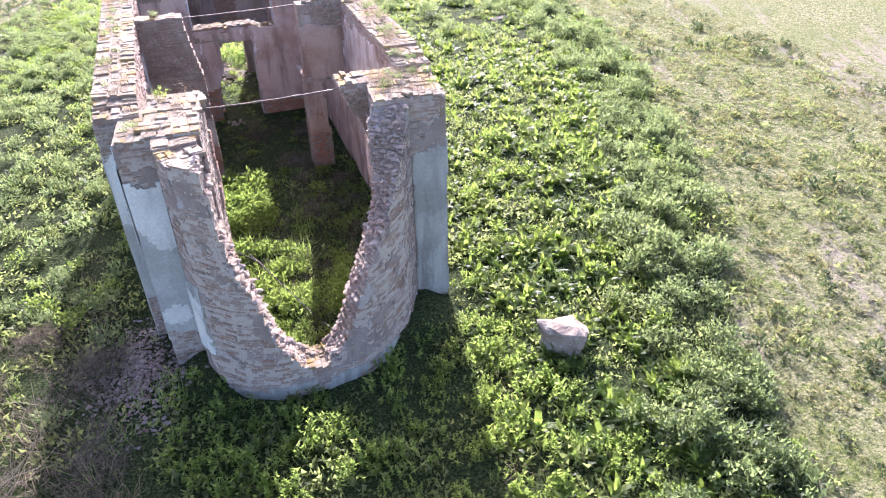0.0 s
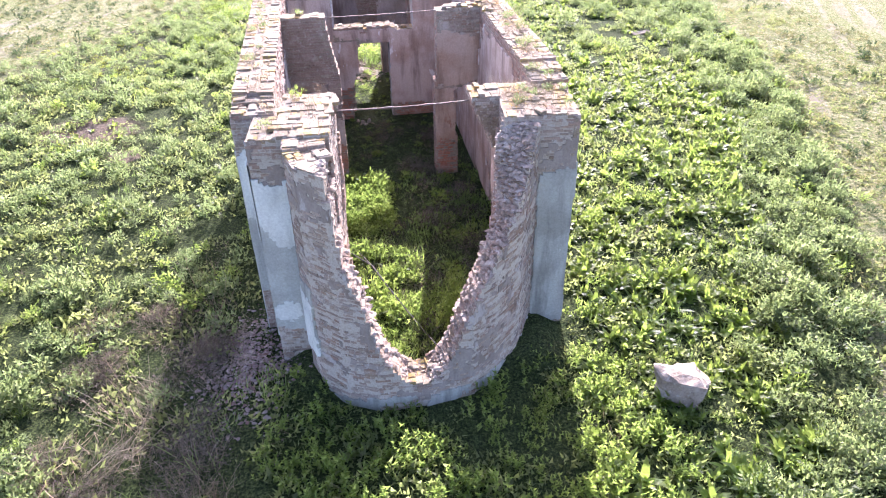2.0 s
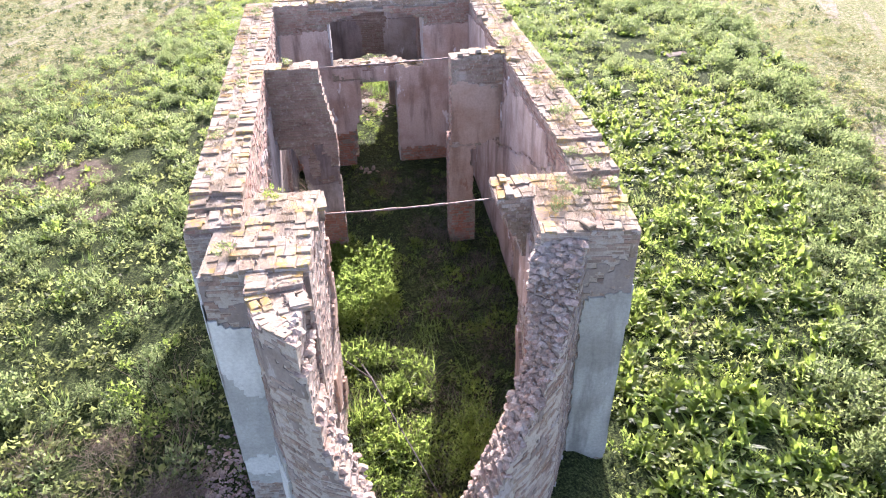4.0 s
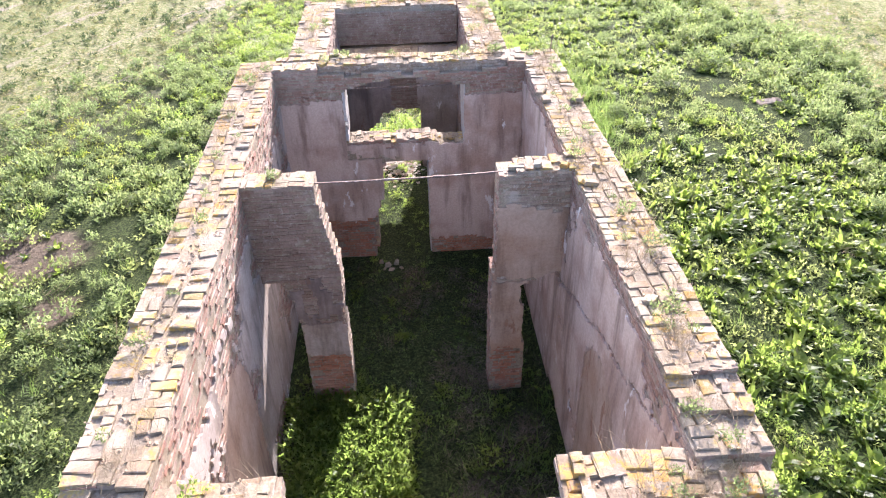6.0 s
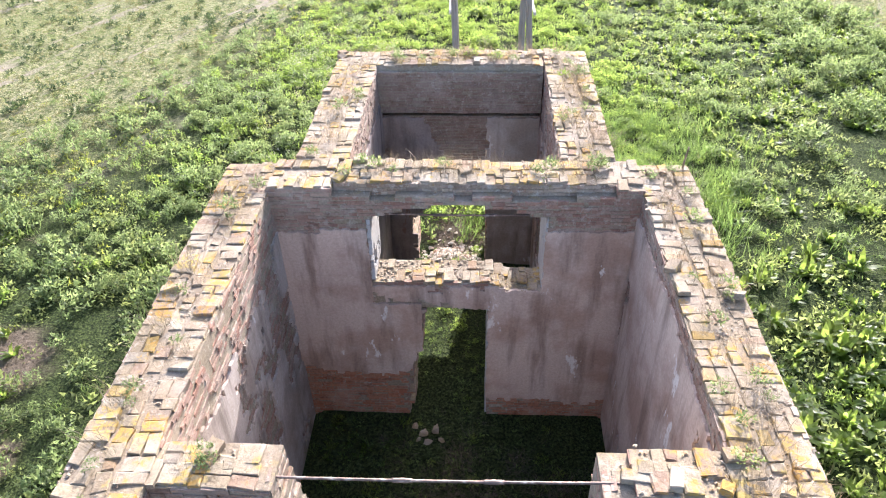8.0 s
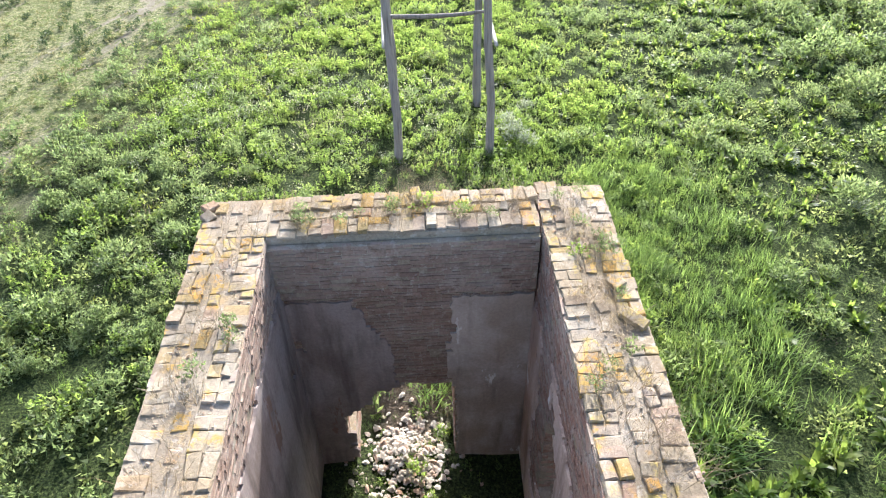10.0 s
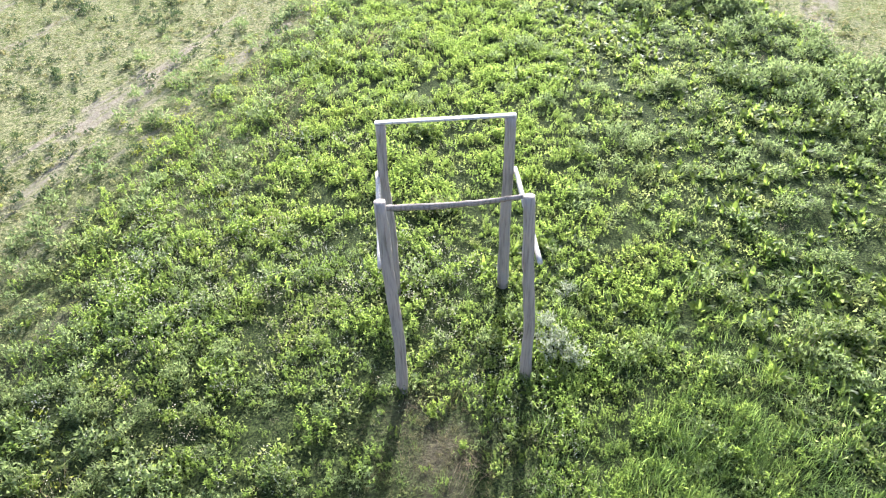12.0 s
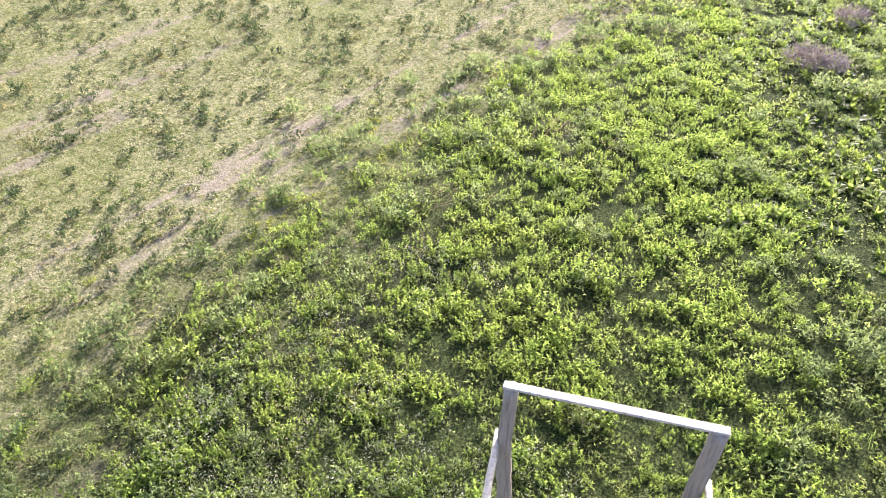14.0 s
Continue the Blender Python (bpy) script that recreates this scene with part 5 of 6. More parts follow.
# flower heads, thrown thickly so that they double as highlights on the leaves
plant("pale_flowers", "tiny pale flower heads over the leafy carpet", "flowers", [diamonds(np.random.default_rng(5 + k), np.random.default_rng(k).normal(0, 0.1, (14, 3)) + [0, 0, 0.27], np.random.default_rng(k + 9).normal(0, 1, (14, 3)), 0.03, 0.03) for k in range(4)], M_FLOWER, 9000, (-6, 3, 26, 40),
      lambda x, y: 0.5 * spire_zone(x, y) * smooth(0.45, 0.6, fbm(x * 0.4, y * 0.4, 270)), (0.8, 1.2), 390)
# inside the walls
plant("nave_weeds", "leafy weeds growing on the floor of the ruin", "weeds", LEAFY + GREY[:2], M_SPURGE, 700, (-2, 3, 8.5, 25), lambda x, y: (0.2 + 0.5 * smooth(0.45, 0.6, fbm(x * 0.7, y * 0.7, 280))) * (0.3 + 0.7 * smooth(0.9, -0.2, x)), (0.6, 1.2), 400, True)
plant("nave_grass", "grass and low growth on the floor of the ruin", "grass", TUFT + LOW, M_GRASS, 3600, (-2, 3, 8.5, 25), lambda x, y: 0.5 + 0.3 * smooth(0.7, -0.3, x), (0.5, 1.1), 410, True)
# bright plants fill the two sun patches; the bare strip between deepens the shadow
plant("nave_nettles", "tall leafy nettles in the nave", "weeds", LEAFY, M_SPURGE, 190, (-1.35, 0.3, 13.5, 16.0), lambda x, y: 0.9 + 0 * x, (1.0, 1.5), 420, True)
plant("choir_weeds", "bright sunlit grass and leafy weeds behind the broken apse", "weeds", LEAFY + TALL[:3] + TUFT, M_SPURGE, 210, (-1.3, 0.7, 9.2, 12.8), lambda x, y: 0.9 + 0 * x, (0.7, 1.2), 425, True)


def at_spots(name, label, category, kinds, mat, spots, seed, tilt=0.15):
    """Plants at chosen spots: rows of x, y, z (None: on the ground), size."""
    pts = [(x, y, float(ground_z(np.array([x]), np.array([y]))[0]) - 0.02 if z is None else z) for x, y, z, _ in spots]
    return scatter(name, label, category, kinds, pts, [k for *_, k in spots], mat, seed, tilt)


M_PALE = foliage("pale_leaf", (0.22, 0.26, 0.16), (0.32, 0.36, 0.25), (0.42, 0.45, 0.34), (0.4, 0.46, 0.25), 0.5, 0.4)
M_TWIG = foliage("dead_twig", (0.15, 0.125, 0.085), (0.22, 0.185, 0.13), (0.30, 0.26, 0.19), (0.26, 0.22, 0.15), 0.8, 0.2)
M_DEAD = foliage("dead_bush_twig", (0.19, 0.165, 0.16), (0.27, 0.24, 0.235), (0.36, 0.325, 0.32), (0.30, 0.26, 0.25), 0.8, 0.25)
TWIGGY = [cushion(170 + k, 60, 900, 0.5, 0.45, 0.16, 0.012) for k in range(2)]
at_spots("pale_clump", "clump of pale whitish leaves beside the posts", "weeds", MOUND, M_PALE, [(2.9, 32.45, 0.2, 1.0), (2.75, 32.85, 0.2, 0.8), (3.2, 32.25, 0.15, 0.7), (3.3, 33.9, 0.1, 0.6), (9.6, 29.5, None, 0.7), (8.9, 31.2, None, 0.6)], 600)
at_spots("dead_bush", "rounded grey-brown dead bush among dock plants", "dead bush", TWIGGY, M_DEAD, [(6.1, 50.3, None, 1.5), (6.7, 50.1, None, 1.3)], 610, 0.05)
at_spots("dead_bush", "rounded grey-brown dead bush in the distance", "dead bush", TWIGGY, M_DEAD, [(7.9, 53.6, None, 1.4)], 611, 0.05)
at_spots("coping_bush", "small dark green bush rooted on the wall top", "bush", LEAFY, M_SPURGE, [(0.72, 24.55, 4.52, 0.62), (1.12, 24.42, 4.52, 0.45), (-1.26, 11.42, 4.36, 0.55), (2.2, 23.75, 4.5, 0.5)], 620)
at_spots("breach_weeds", "leafy bush growing before the breach of the back room", "weeds", LEAFY + GREY, M_SPURGE,
         [(0.35, 25.9, None, 1.1), (0.75, 25.7, None, 1.1), (0.05, 25.6, None, 1.0), (0.6, 26.3, None, 1.3), (-0.2, 26.0, None, 1.2), (0.3, 26.5, None, 1.4), (0.9, 26.2, None, 1.3), (0.8, 24.6, None, 0.6), (-0.1, 23.3, None, 0.9), (0.6, 23.4, None, 0.7), (0.2, 22.8, None, 0.8), (0.5, 22.3, None, 0.7)], 625)
plant("room_weeds", "sunlit grass and weeds on the floor of the back room", "weeds", TUFT + LEAFY[:2] + LOW, M_SPURGE, 240, (-0.7, 1.3, 21.2, 24.6), lambda x, y: 0.85 + 0 * x, (0.5, 0.9), 627, True)
plant("room_straw", "bleached stalks on the floor of the back room", "dry grass", STRAW, M_DRY, 60, (-0.5, 1.1, 21.2, 24.6), lambda x, y: 0.8 + 0 * x, (0.35, 0.6), 629, True, tilt=0.5)
at_spots("shrub", "yellow-green feathery shrub in the broken apse", "shrub", FEATHER, M_SPURGE, [(1.15, 9.9, None, 1.15), (1.35, 10.2, None, 1.3), (0.95, 10.0, None, 0.9), (1.2, 10.6, None, 1.1)], 630)
at_spots("straw_clumps", "bleached dry grass clumps in the weeds", "dry grass", STRAW, M_DRY, [(-3.23, 41.65, None, 1.9), (-3.0, 41.9, None, 1.7), (-2.57, 40.4, None, 1.4), (-0.85, 45.3, None, 2.0), (-0.7, 45.6, None, 1.7), (1.17, 45.0, None, 1.9), (0.5, 29.2, None, 0.8), (0.9, 30.1, None, 0.8), (0.2, 30.6, None, 0.7), (1.1, 28.8, None, 0.7), (0.0, 29.6, None, 0.7), (0.7, 31.0, None, 0.7), (1.5, 30.4, None, 0.7), (0.3, 28.4, None, 0.7), (-4.3, 9.4, None, 1.9), (-4.6, 8.9, None, 2.0), (-5.2, 8.3, None, 2.0), (-4.9, 7.8, None, 1.9), (-3.6, 12.6, None, 1.7)], 640, 0.5)
plant("breach_grass", "bright sunlit grass outside the breach", "grass", TALL, M_GRASS, 60, (-0.5, 1.2, 25.0, 26.8), lambda x, y: 0.8 + 0 * x, (0.45, 0.8), 648)
# dead grass, its brown also standing for the shade on the nave floor
plant("nave_straw", "dead brownish grass, toned for the shaded floor", "dry grass", STRAW, M_TWIG, 900, (-2, 3, 8.5, 20.5), lambda x, y: 0.25 + 0.6 * smooth(0.5, 0.6, fbm(x * 0.6, y * 0.6, 290)), (0.5, 0.9), 650, True, tilt=0.5)
r_ = np.random.default_rng(77)
BRUSH = [cushion(240 + k, 90, 620, 0.75, 0.34, 0.2, 0.009) for k in range(3)]
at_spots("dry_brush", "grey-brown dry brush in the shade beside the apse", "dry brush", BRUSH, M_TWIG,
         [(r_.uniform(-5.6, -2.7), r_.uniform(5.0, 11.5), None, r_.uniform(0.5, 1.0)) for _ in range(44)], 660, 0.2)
# more brown stalks, deepening the shaded tone of the floor
at_spots("dry_brush", "brown dead stalks, toned for the shaded floor of the nave", "dry brush", BRUSH, M_TWIG,
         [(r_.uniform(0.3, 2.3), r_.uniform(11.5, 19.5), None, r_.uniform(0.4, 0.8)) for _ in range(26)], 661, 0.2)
at_spots("corner_clump", "dry grass clump on the corner of the wall top", "dry grass", STRAW, M_DRY, [(-1.95, 20.72, 4.46, 0.7), (-2.05, 20.6, 4.46, 0.6), (-1.8, 20.8, 4.48, 0.55)], 670, 0.4)
fy = r_.uniform(4.0, 25.0, 120)
fx = field_edge_right(fy) - np.abs(r_.normal(0.9, 0.8, 120))
at_spots("fringe_bushes", "rounded grey-green bushes along the edge of the field", "bushes", MOUND, M_GREY,
         [(float(a), float(b), None, float(c)) for a, b, c in zip(fx, fy, r_.uniform(0.7, 1.4, 120))], 680, 0.1)
plant("field_clover", "low green clover spread over the grazed field", "grass", LOW, M_COVER, 9000, (4, 20, 2, 42),
      lambda x, y: field_amount(x, y) * 0.85 * smooth(0.34, 0.52, fbm(x * 0.8, y * 0.35, 255)), (0.5, 1.0), 690)
M_FRESH = foliage("fresh_low_leaf", (0.13, 0.17, 0.03), (0.19, 0.23, 0.045), (0.26, 0.29, 0.07), (0.48, 0.56, 0.08), 0.55, 0.5)
plant("fresh_patches", "patches of short lime-green plants where the weeds thin out", "weeds", LOW, M_FRESH, 15000, (-15, 5, 14, 56),
      lambda x, y: np.exp(-((x - field_edge_left(y) - 0.6) / 2.6) ** 2) * smooth(0.55, 0.62, fbm(x * 0.55, y * 0.3, 256)), (0.7, 1.2), 695)
ey = r_.uniform(18.0, 56.0, 240)
ex = field_edge_left(ey) + r_.normal(-0.9, 1.7, 240)
at_spots("edge_bushes", "grey-green bushes scattered along the edge of the weeds", "bushes", GREY, M_GREY,
         [(float(a), float(b), None, float(c)) for a, b, c in zip(ex, ey, r_.uniform(0.6, 1.5, 240))], 700, 0.1)
at_spots("bare_spot_docks", "dark leafy dock plants on the open earth", "weeds", BROAD, M_BROAD,
         [(-8.5, 20.8, None, 1.0), (-7.6, 21.6, None, 0.9), (-9.1, 21.9, None, 0.8), (-8.0, 22.1, None, 0.7), (-7.2, 20.6, None, 0.8), (-8.9, 20.4, None, 0.7), (-8.2, 21.3, None, 0.6)], 710)
plant("clearing_grass", "short dry yellowish grass round the posts", "grass", TUFT + LOW, M_FIELD, 4200, (-2, 3.6, 26, 34), clearing, (0.35, 0.75), 720)
plant("clearing_straw", "bleached short stalks round the posts", "dry grass", STRAW, M_DRY, 1800, (-2, 3.6, 26, 34), clearing, (0.22, 0.5), 725, tilt=0.5)
my = r_.uniform(25.5, 54.0, 520)
mx = r_.uniform(-7.0, 15.0, 520)
mk = (r_.random(520) < 0.12 + 0.75 * smooth(0.48, 0.60, fbm(mx * 0.3, my * 0.3, 733)) * smooth(1.5, 4.5, mx - 0.12 * (my - 30))) & (field_amount(mx, my) < 0.4) & (clearing(mx, my) < 0.25) & ~((np.abs(mx - 4.7) < 2.0) & (my < 31))
at_spots("grey_bushes", "rounded grey-green wormwood bushes with dark shaded sides behind the ruin", "bushes", MOUND, M_GREY,
         [(float(a), float(b), None, float(c)) for a, b, c in zip(mx[mk], my[mk], r_.uniform(0.5, 1.05, int(mk.sum())))], 735, 0.1)
gy_ = r_.uniform(25.8, 33.5, 120)
gx_ = r_.uniform(-7.5, 0.2, 120)
gk = (r_.random(120) < grey_drift(gx_, gy_)) & (clearing(gx_, gy_) < 0.3)
at_spots("grey_bushes", "rounded grey-green wormwood bushes between the back room and the field", "bushes", MOUND, M_GREY,
         [(float(a), float(b), None, float(c)) for a, b, c in zip(gx_[gk], gy_[gk], r_.uniform(0.5, 0.95, int(gk.sum())))], 755, 0.1)
wy = r_.uniform(3.0, 27.0, 420)
wx = r_.uniform(-12.5, -2.9, 420)
wk = (r_.random(420) < 0.08 + 0.40 * smooth(0.45, 0.58, fbm(wx * 0.4, wy * 0.4, 743))) & (field_amount(wx, wy) < 0.5) & (bare_spot(wx, wy) < 0.3) & (brushy(wx, wy) > 0.6)
at_spots("grey_bushes", "rounded grey-green wormwood bushes with dark shaded sides beside the ruin", "bushes", MOUND, M_GREY,
         [(float(a), float(b), None, float(c)) for a, b, c in zip(wx[wk], wy[wk], r_.uniform(0.4, 0.8, int(wk.sum())))], 745, 0.1)
by = r_.uniform(25.5, 52.0, 130)
bx = field_edge_right(by) - np.abs(r_.normal(1.6, 1.8, 130))
at_spots("fringe_bushes", "rounded grey-green bushes behind the ruin at the edge of the field", "bushes", MOUND, M_GREY,
         [(float(a), float(b), None, float(c)) for a, b, c in zip(bx, by, r_.uniform(0.8, 1.7, 130))], 730, 0.1)


# ---------------------------------------------------------------- things
def wood_material(name, base, dark):
    m, nt, ln, bs = material(name)
    tc = nt.new("ShaderNodeTexCoord")
    mp = nt.new("ShaderNodeMapping")
    mp.inputs["Scale"].default_value = (26, 26, 1.4)
    n = node(nt, "ShaderNodeTexNoise", Scale=1.0, Detail=6.0, Roughness=0.65)
    ln.new(tc.outputs["Object"], mp.inputs["Vector"])
    ln.new(mp.outputs[0], n.inputs["Vector"])
    col = ramp(nt, ln, n.outputs["Fac"], [(0.30, dark), (0.5, base), (0.75, tuple(1.25 * v for v in base))])
    ln.new(col, bs.inputs["Base Color"])
    bs.inputs["Roughness"].default_value = 0.85
    bump(nt, ln, bs, n.outputs["Fac"], 0.7, 0.01)
    return m


M_WOOD = wood_material("weathered_grey_wood", (0.27, 0.23, 0.20), (0.13, 0.11, 0.09))
M_PLANK = wood_material("pale_plank", (0.40, 0.375, 0.34), (0.24, 0.21, 0.18))
M_BRANCH = wood_material("weathered_branch", (0.19, 0.16, 0.135), (0.06, 0.05, 0.04))
M_STICK = wood_material("dark_branch_wood", (0.04, 0.032, 0.027), (0.02, 0.016, 0.013))
M_IRON, _nt, _ln, _bs = material("rusty_iron")
_ln.new(ramp(_nt, _ln, noise_at(_nt, _ln, 12.0, 4.0), [(0.35, (0.10, 0.075, 0.065)), (0.55, (0.20, 0.14, 0.11)), (0.7, (0.42, 0.38, 0.34))]), _bs.inputs["Base Color"])
_bs.inputs["Metallic"].default_value = 0.4
_bs.inputs["Roughness"].default_value = 0.6


def limb(points, radii, mat, name, sides=10, seed=0, knots=0.06):
    """A round, slightly crooked pole through points, closed at its ends; its origin at the first point."""
    r = np.random.default_rng(seed)
    P = np.array(points, float)
    o = P[0].copy()
    t = np.linspace(0, 1, len(P))
    ts = np.linspace(0, 1, max(6, 5 * len(P)))
    C = np.stack([np.interp(ts, t, P[:, k]) for k in range(3)], 1) - o
    R = np.interp(ts, t, radii)
    bm = bmesh.new()
    rings = []
    ax = Vector(C[-1] - C[0]).normalized()
    s1 = ax.orthogonal().normalized()
    s2 = ax.cross(s1)
    for k, c in enumerate(C):
        w = r.normal(0, 0.035 * R[k], 2) if 0 < k < len(C) - 1 else (0, 0)
        rings.append([bm.verts.new(Vector(c) + (s1 * math.cos(a) + s2 * math.sin(a)) * R[k] * (1 + r.uniform(-knots, knots)) + s1 * w[0] + s2 * w[1])
                      for a in np.linspace(0, 2 * math.pi, sides, endpoint=False)])
    for a, b in zip(rings, rings[1:]):
        for k in range(sides):
            bm.faces.new((a[k], a[(k + 1) % sides], b[(k + 1) % sides], b[k]))
    bm.faces.new(rings[0][::-1])
    bm.faces.new(rings[-1])
    ob = new(name, bm_mesh(name, bm, mat, True))
    ob.location = o
    return ob


def tie_rod(a, b, sag, seed):
    """An iron tie across the nave, a little slack, with couplings."""
    base = new("tie_rod")
    base.location = a
    A, B = Vector(a), Vector(b)
    pts = [A.lerp(B, t) + Vector((0, 0, -4 * sag * t * (1 - t))) for t in np.linspace(0, 1, 9)]
    rod = limb([tuple(p) for p in pts], [0.012] * 9, M_IRON, "bar", 8, seed, 0.03)
    rod.parent, rod.matrix_parent_inverse = base, Matrix.Translation(-A)
    for t in (0.33, 0.68):
        p, q = pts[round(t * 8)], pts[round(t * 8)] + (B - A).normalized() * 0.16
        c = limb([tuple(p), tuple((p + q) / 2), tuple(q)], [0.018, 0.021, 0.018], M_IRON, "coupling", 8, seed + 3, 0.05)
        c.parent, c.matrix_parent_inverse = base, Matrix.Translation(-A)
    tagged(base, "thin rusty iron tie rod spanning the nave", "tie rod", "tie rods across the nave")


tie_rod((-0.85, 11.36, 4.10), (1.80, 11.36, 4.12), 0.03, 1)
tie_rod((-0.90, 16.34, 4.36), (1.95, 16.34, 4.40), 0.02, 2)
tie_rod((-0.72, 20.40, 4.10), (1.85, 20.40, 4.10), 0.02, 3)


# the frame of four posts
def post_frame():
    base = new("post_frame")
    base.location = (1.1, 33.1, 0.0)

    def put(ob, label=""):
        ob.parent, ob.matrix_parent_inverse = base, Matrix.Translation(-Vector(base.location))
        return tagged(ob, label)

    for n, (pts, rad) in enumerate((([(0.16, 32.0, -0.2), (0.19, 32.05, 1.3), (0.13, 32.15, 2.6), (0.11, 32.22, 3.88)], (0.10, 0.094, 0.088, 0.085)),
                                    ([(2.24, 32.10, -0.2), (2.27, 32.11, 1.2), (2.18, 32.15, 2.6), (2.13, 32.18, 3.86)], (0.10, 0.09, 0.088, 0.085)),
                                    ([(2.15, 34.32, -0.2), (2.13, 34.28, 1.6), (2.16, 34.25, 2.9), (2.15, 34.22, 3.88)], (0.11, 0.10, 0.09, 0.085)),
                                    ([(0.06, 34.25, -0.2), (0.10, 34.28, 1.6), (0.05, 34.32, 2.8), (0.09, 34.35, 3.80)], (0.10, 0.095, 0.085, 0.08)))):
        put(limb(pts, rad, M_WOOD, "post", 12, n + 1))
    bm = bmesh.new()
    bmesh.ops.create_cube(bm, size=1.0)
    bmesh.ops.scale(bm, vec=(2.24, 0.10, 0.036), verts=bm.verts)
    bmesh.ops.bevel(bm, geom=bm.edges[:], offset=0.008, segments=1, affect="EDGES")
    top = new("top_plank", bm_mesh("top_plank", bm, M_PLANK))
    top.matrix_world = pose(1.12, 34.28, 3.87, 0, -2.0, -3.0)
    put(top, "pale sawn plank laid over two posts")
    put(limb([(0.05, 33.37, 2.87), (0.8, 33.40, 2.83), (1.6, 33.43, 2.83), (2.36, 33.46, 2.88)], [0.05, 0.055, 0.045, 0.036], M_BRANCH, "crossbar", 9, 6, 0.1), "crooked dark grey branch")
    for a, b, s in (((0.02, 32.15, 2.74), (-0.04, 34.45, 2.80), 7), ((2.33, 32.05, 2.74), (2.28, 34.35, 2.80), 8)):
        put(limb([a, ((a[0] + b[0]) / 2, (a[1] + b[1]) / 2, (a[2] + b[2]) / 2 + 0.02), b], [0.04, 0.045, 0.04], M_PLANK, "rail", 8, s), "pale thin rail")
    tagged(base, "frame of four weathered wooden posts with crossbars in the weeds", "wooden frame")


post_frame()


M_BOULDER = brick_material("fallen_masonry", [(0.0, (0.25, 0.195, 0.145)), (1.0, (0.28, 0.22, 0.165))], 0.0, 0.5, True, 1.0)


def boulder(name, label, loc, size, seed, mat, tilt=(0, 0, 0)):
    """A fallen lump: a rough block with flat broken sides."""
    r = random.Random(seed)
    bm = bmesh.new()
    for k in range(15):
        d = Vector((r.gauss(0, 1), r.gauss(0, 1), r.gauss(0, 1))).normalized() * r.uniform(0.42, 0.6)
        bm.verts.new((d.x, d.y, max(-0.42, min(0.46, d.z))))
    hull = bmesh.ops.convex_hull(bm, input=bm.verts[:])
    loose = list({g for g in hull["geom_interior"] + hull["geom_unused"] if isinstance(g, bmesh.types.BMVert)})
    bmesh.ops.delete(bm, geom=loose, context="VERTS")
    bmesh.ops.subdivide_edges(bm, edges=bm.edges[:], cuts=6, use_grid_fill=True)
    bmesh.ops.triangulate(bm, faces=bm.faces[:])
    for v in bm.verts:
        p = v.co.copy()
        n = noise.noise(p * 4 + Vector((seed, 0, 0))) * 0.15 + noise.noise(Vector((p.x * 5, p.y * 5, p.z * 22 + seed))) * 0.11
        v.co = p * (1 + n)
        v.co.x *= size[0]
        v.co.y *= size[1]
        v.co.z *= size[2]
    ob = new(name, bm_mesh(name, bm, mat))
    ob.matrix_world = pose(*loc, *tilt)
    return tagged(ob, label, "boulder")


boulder("masonry_boulder", "fallen lump of pale pinkish masonry among the dock plants", (4.5, 7.85, 0.33), (1.05, 0.9, 0.85), 4, M_BOULDER, (8, -14, 25))
boulder("fallen_stone", "reddish fallen stone in the grass behind the ruin", (2.85, 28.4, 0.1), (0.5, 0.4, 0.3), 9, M_BOULDER, (6, 10, 40))


def branch():
    base = new("fallen_branch")
    base.location = (-0.5, 12.7, 0.45)
    for pts, rad, s in (([(-0.5, 12.6, 0.42), (-0.25, 11.9, 0.5), (0.05, 11.0, 0.5), (0.45, 9.7, 0.62), (0.80, 8.4, 0.92)], [0.016, 0.02, 0.015, 0.009, 0.006], 1),
                        ([(-0.25, 11.9, 0.5), (-0.5, 12.1, 0.6), (-0.75, 12.4, 0.62)], [0.016, 0.012, 0.006], 2)):
        t = limb(pts, rad, M_STICK, "bough" if s == 1 else "twig", 7, s)
        t.parent, t.matrix_parent_inverse = base, Matrix.Translation(-Vector(base.location))
    tagged(base, "long dark dead branch leaning over the broken apse wall", "branch")


branch()


M_LIME = brick_material("pale_lime_rubble", [(0.0, (0.42, 0.35, 0.27)), (0.5, (0.50, 0.44, 0.36)), (0.8, (0.36, 0.22, 0.14)), (1.0, (0.54, 0.49, 0.42))], 0.0, 0.5)
M_FALLEN = brick_material("crumbled_brick", [(0.0, (0.16, 0.115, 0.095)), (0.4, (0.19, 0.155, 0.135)), (0.7, (0.15, 0.09, 0.07)), (1.0, (0.23, 0.20, 0.18))], 0.0, 0.4)


def heap(name, label, cx, cy, rx, ry, n, sizes, seed, mat, high=0.1):
    r = np.random.default_rng(seed)
    x, y = r.normal(cx, rx, n), r.normal(cy, ry, n)
    z = ground_z(x, y) + high * np.exp(-(((x - cx) / rx) ** 2 + ((y - cy) / ry) ** 2))
    v, f = stone_cloud(np.stack([x, y, z], 1), r.choice(sizes, n), seed)
    tagged(new(name, mesh_from(name, v, f, mat)), label, "rubble", kind="stuff")


heap("rubble_heap", "crumbled brick and lime rubble at the foot of the wall", -2.65, 9.9, 0.45, 0.75, 2000, [0.010, 0.014, 0.02, 0.028, 0.04], 1, M_FALLEN, 0.14)
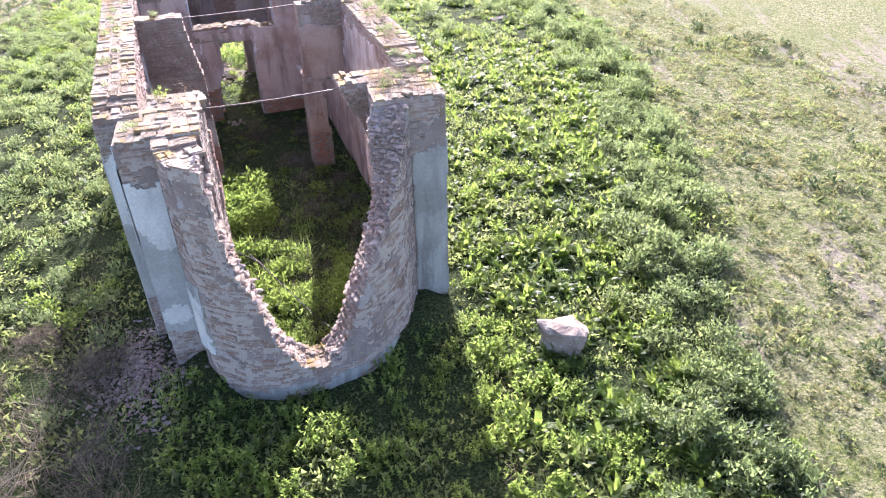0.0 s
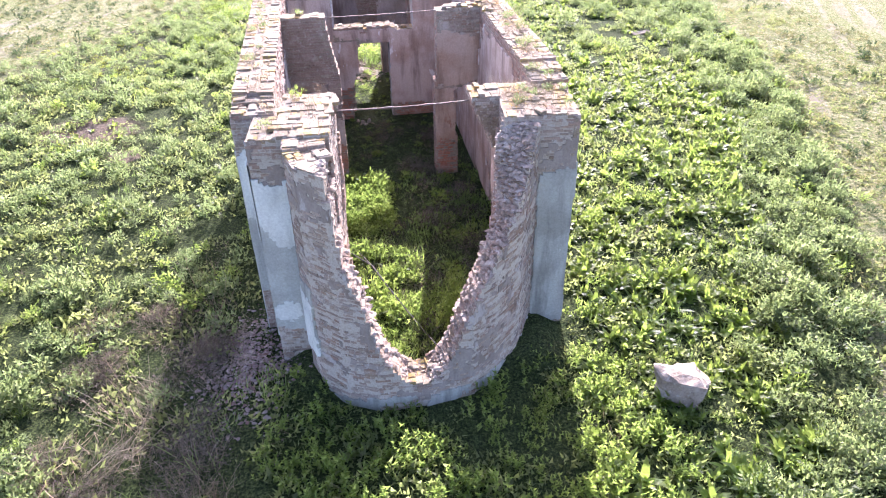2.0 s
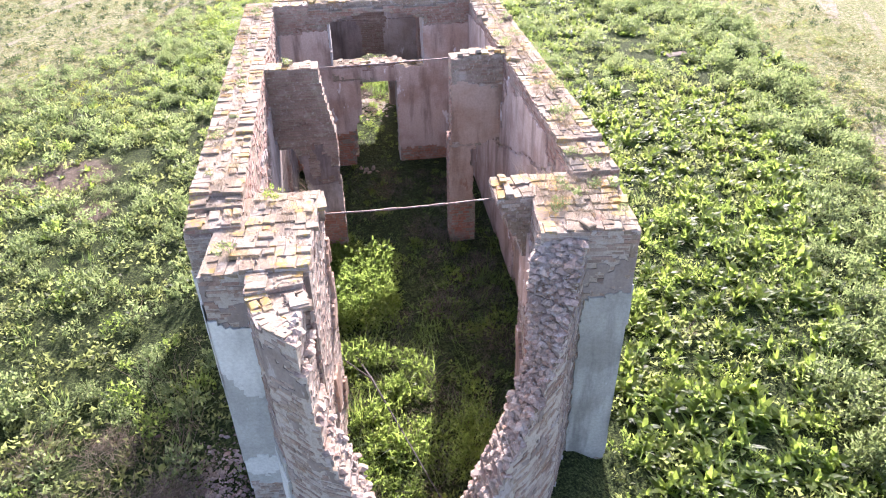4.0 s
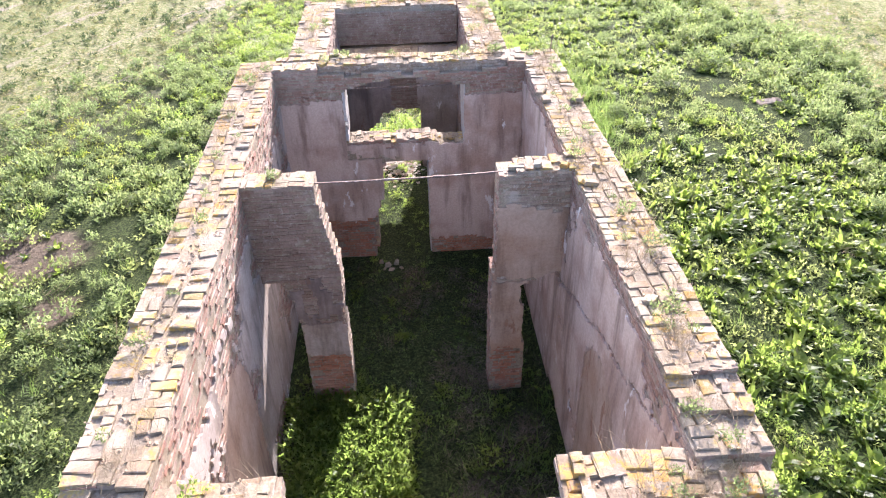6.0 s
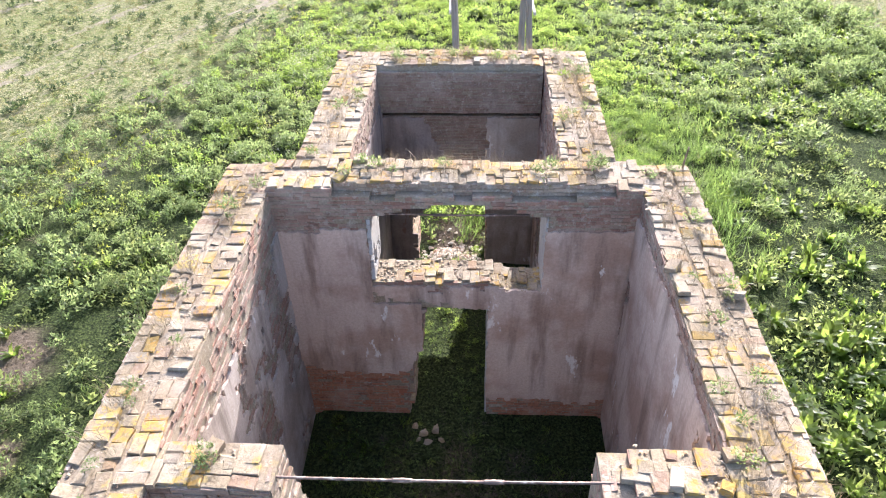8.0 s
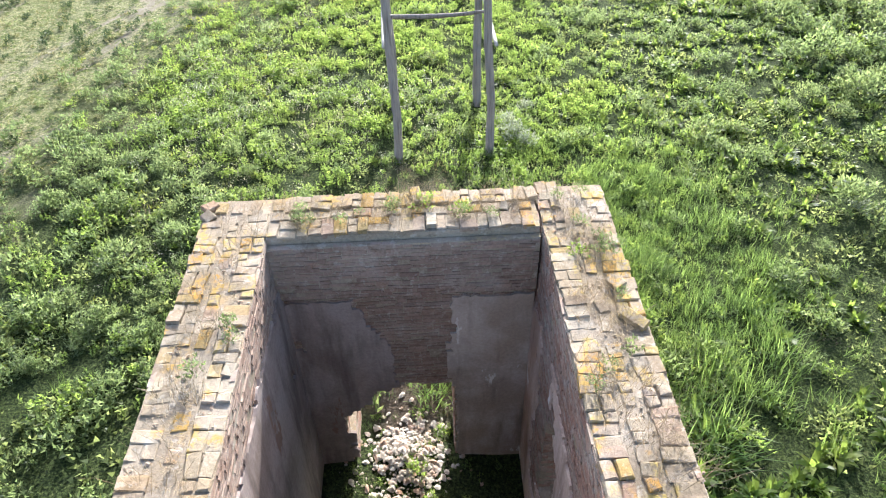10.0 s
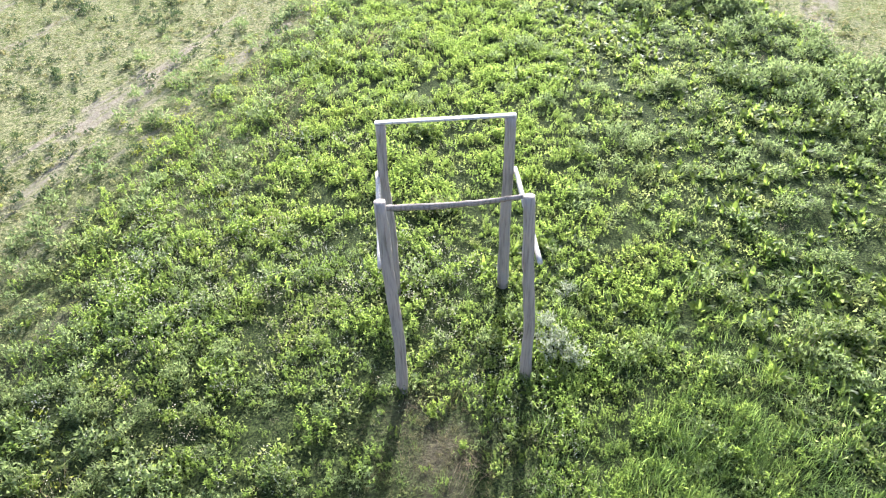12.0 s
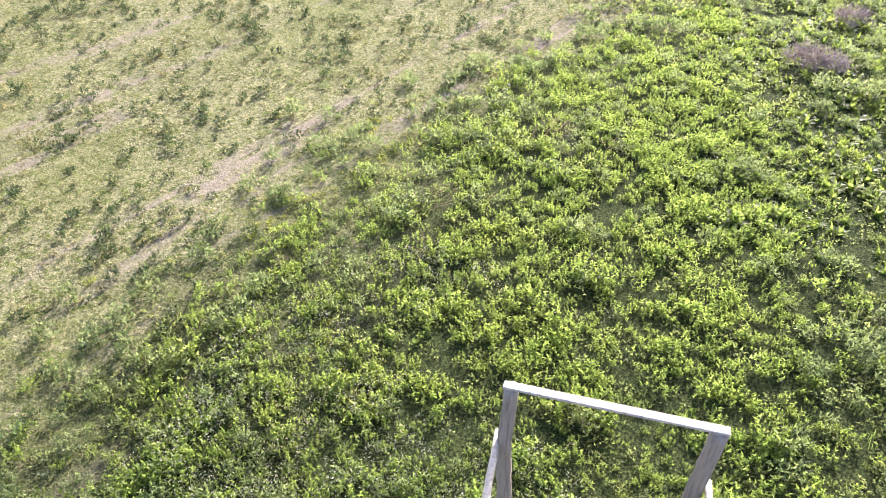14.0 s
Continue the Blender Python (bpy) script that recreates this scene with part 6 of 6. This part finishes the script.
for k, (x, y, sz) in enumerate(((0.02, 19.92, 0.17), (0.22, 19.98, 0.2), (-0.12, 20.05, 0.13), (0.3, 19.8, 0.12), (0.1, 19.75, 0.14), (-0.05, 19.8, 0.1))):
    st = boulder("stone", "pale stone lying before the inner doorway", (x, y, float(ground_z(np.array([x]), np.array([y]))[0]) + 0.3 * sz), (sz, sz * 0.8, sz * 0.7), 20 + k, M_RUBBLE, (5 * k, 7, 50 * k))
    tagged(st, category="stone", group="stones before the doorway")
heap("breach_rubble", "brick rubble spilled through the breach of the back room", 0.25, 24.2, 0.32, 0.38, 700, [0.012, 0.018, 0.026, 0.04, 0.055], 3, M_LIME, 0.12)

# growth on the wall tops
def wall_growth():
    r = np.random.default_rng(12)
    green, dry = [], []
    for w_, n in ((west, 90), (east, 170), (north_top, 60), (north, 20), (room_w, 50), (room_e, 80), (room_n, 80), (front_w, 26), (front_e, 70), (pier_w, 4)):
        u, w = r.uniform(0.1, w_.L - 0.1, n), r.uniform(0.1, w_.T - 0.1, n)
        xy = w_.pos(u, w)
        z = w_.top(u) + 0.03
        for k in range(n):
            if z[k] > 3.5:
                (green if r.random() < 0.16 else dry).append((*xy[k], z[k]))
    scatter("wall_top_grass", "dry grass tufts rooted in the wall tops", "dry grass", STRAW + TUFT[:2], dry, r.uniform(0.28, 0.62, len(dry)), M_DRY, 5, 0.4)
    scatter("wall_top_weeds", "small green weeds rooted in the wall tops", "weeds", LEAFY + GREY, green, r.uniform(0.25, 0.55, len(green)), M_GREY, 6, 0.2)


wall_growth()

# rubble bedded on the sill of the wide opening
heap_r = np.random.default_rng(40)
hx, hy = heap_r.uniform(-0.56, 1.68, 260), heap_r.uniform(20.38, 20.82, 260)
hv, hf = stone_cloud(np.stack([hx, hy, sill.top(hx + 0.62) + 0.008], 1), heap_r.choice([0.010, 0.014, 0.02, 0.026], 260), 41)
part("sill_rubble", mesh_from("sill_rubble", hv, hf, M_RUBBLE), north.ob, kind="stuff")


def concrete_slab():
    bm = bmesh.new()
    bmesh.ops.create_cube(bm, size=1.0)
    bmesh.ops.scale(bm, vec=(0.8, 0.34, 0.2), verts=bm.verts)
    bmesh.ops.bevel(bm, geom=bm.edges[:], offset=0.02, segments=2, affect="EDGES")
    for v in bm.verts:
        v.co += Vector([noise.noise(v.co * 5 + Vector((k, 0, 0))) * 0.02 for k in range(3)])
    ob = new("concrete_slab", bm_mesh("concrete_slab", bm, M_BOULDER))
    ob.matrix_world = pose(12.2, 27.9, 0.02, 2, -3, 8)
    tagged(ob, "grey concrete slab half hidden among dock plants", "slab")


concrete_slab()


def iron_stake():
    st = limb([(3.42, 20.92, 4.36), (3.43, 20.92, 4.6), (3.45, 20.93, 4.78)], [0.014, 0.013, 0.011], M_IRON, "iron_stake", 7, 3)
    tagged(st, "short rusty iron stake set in the wall top", "stake")


iron_stake()
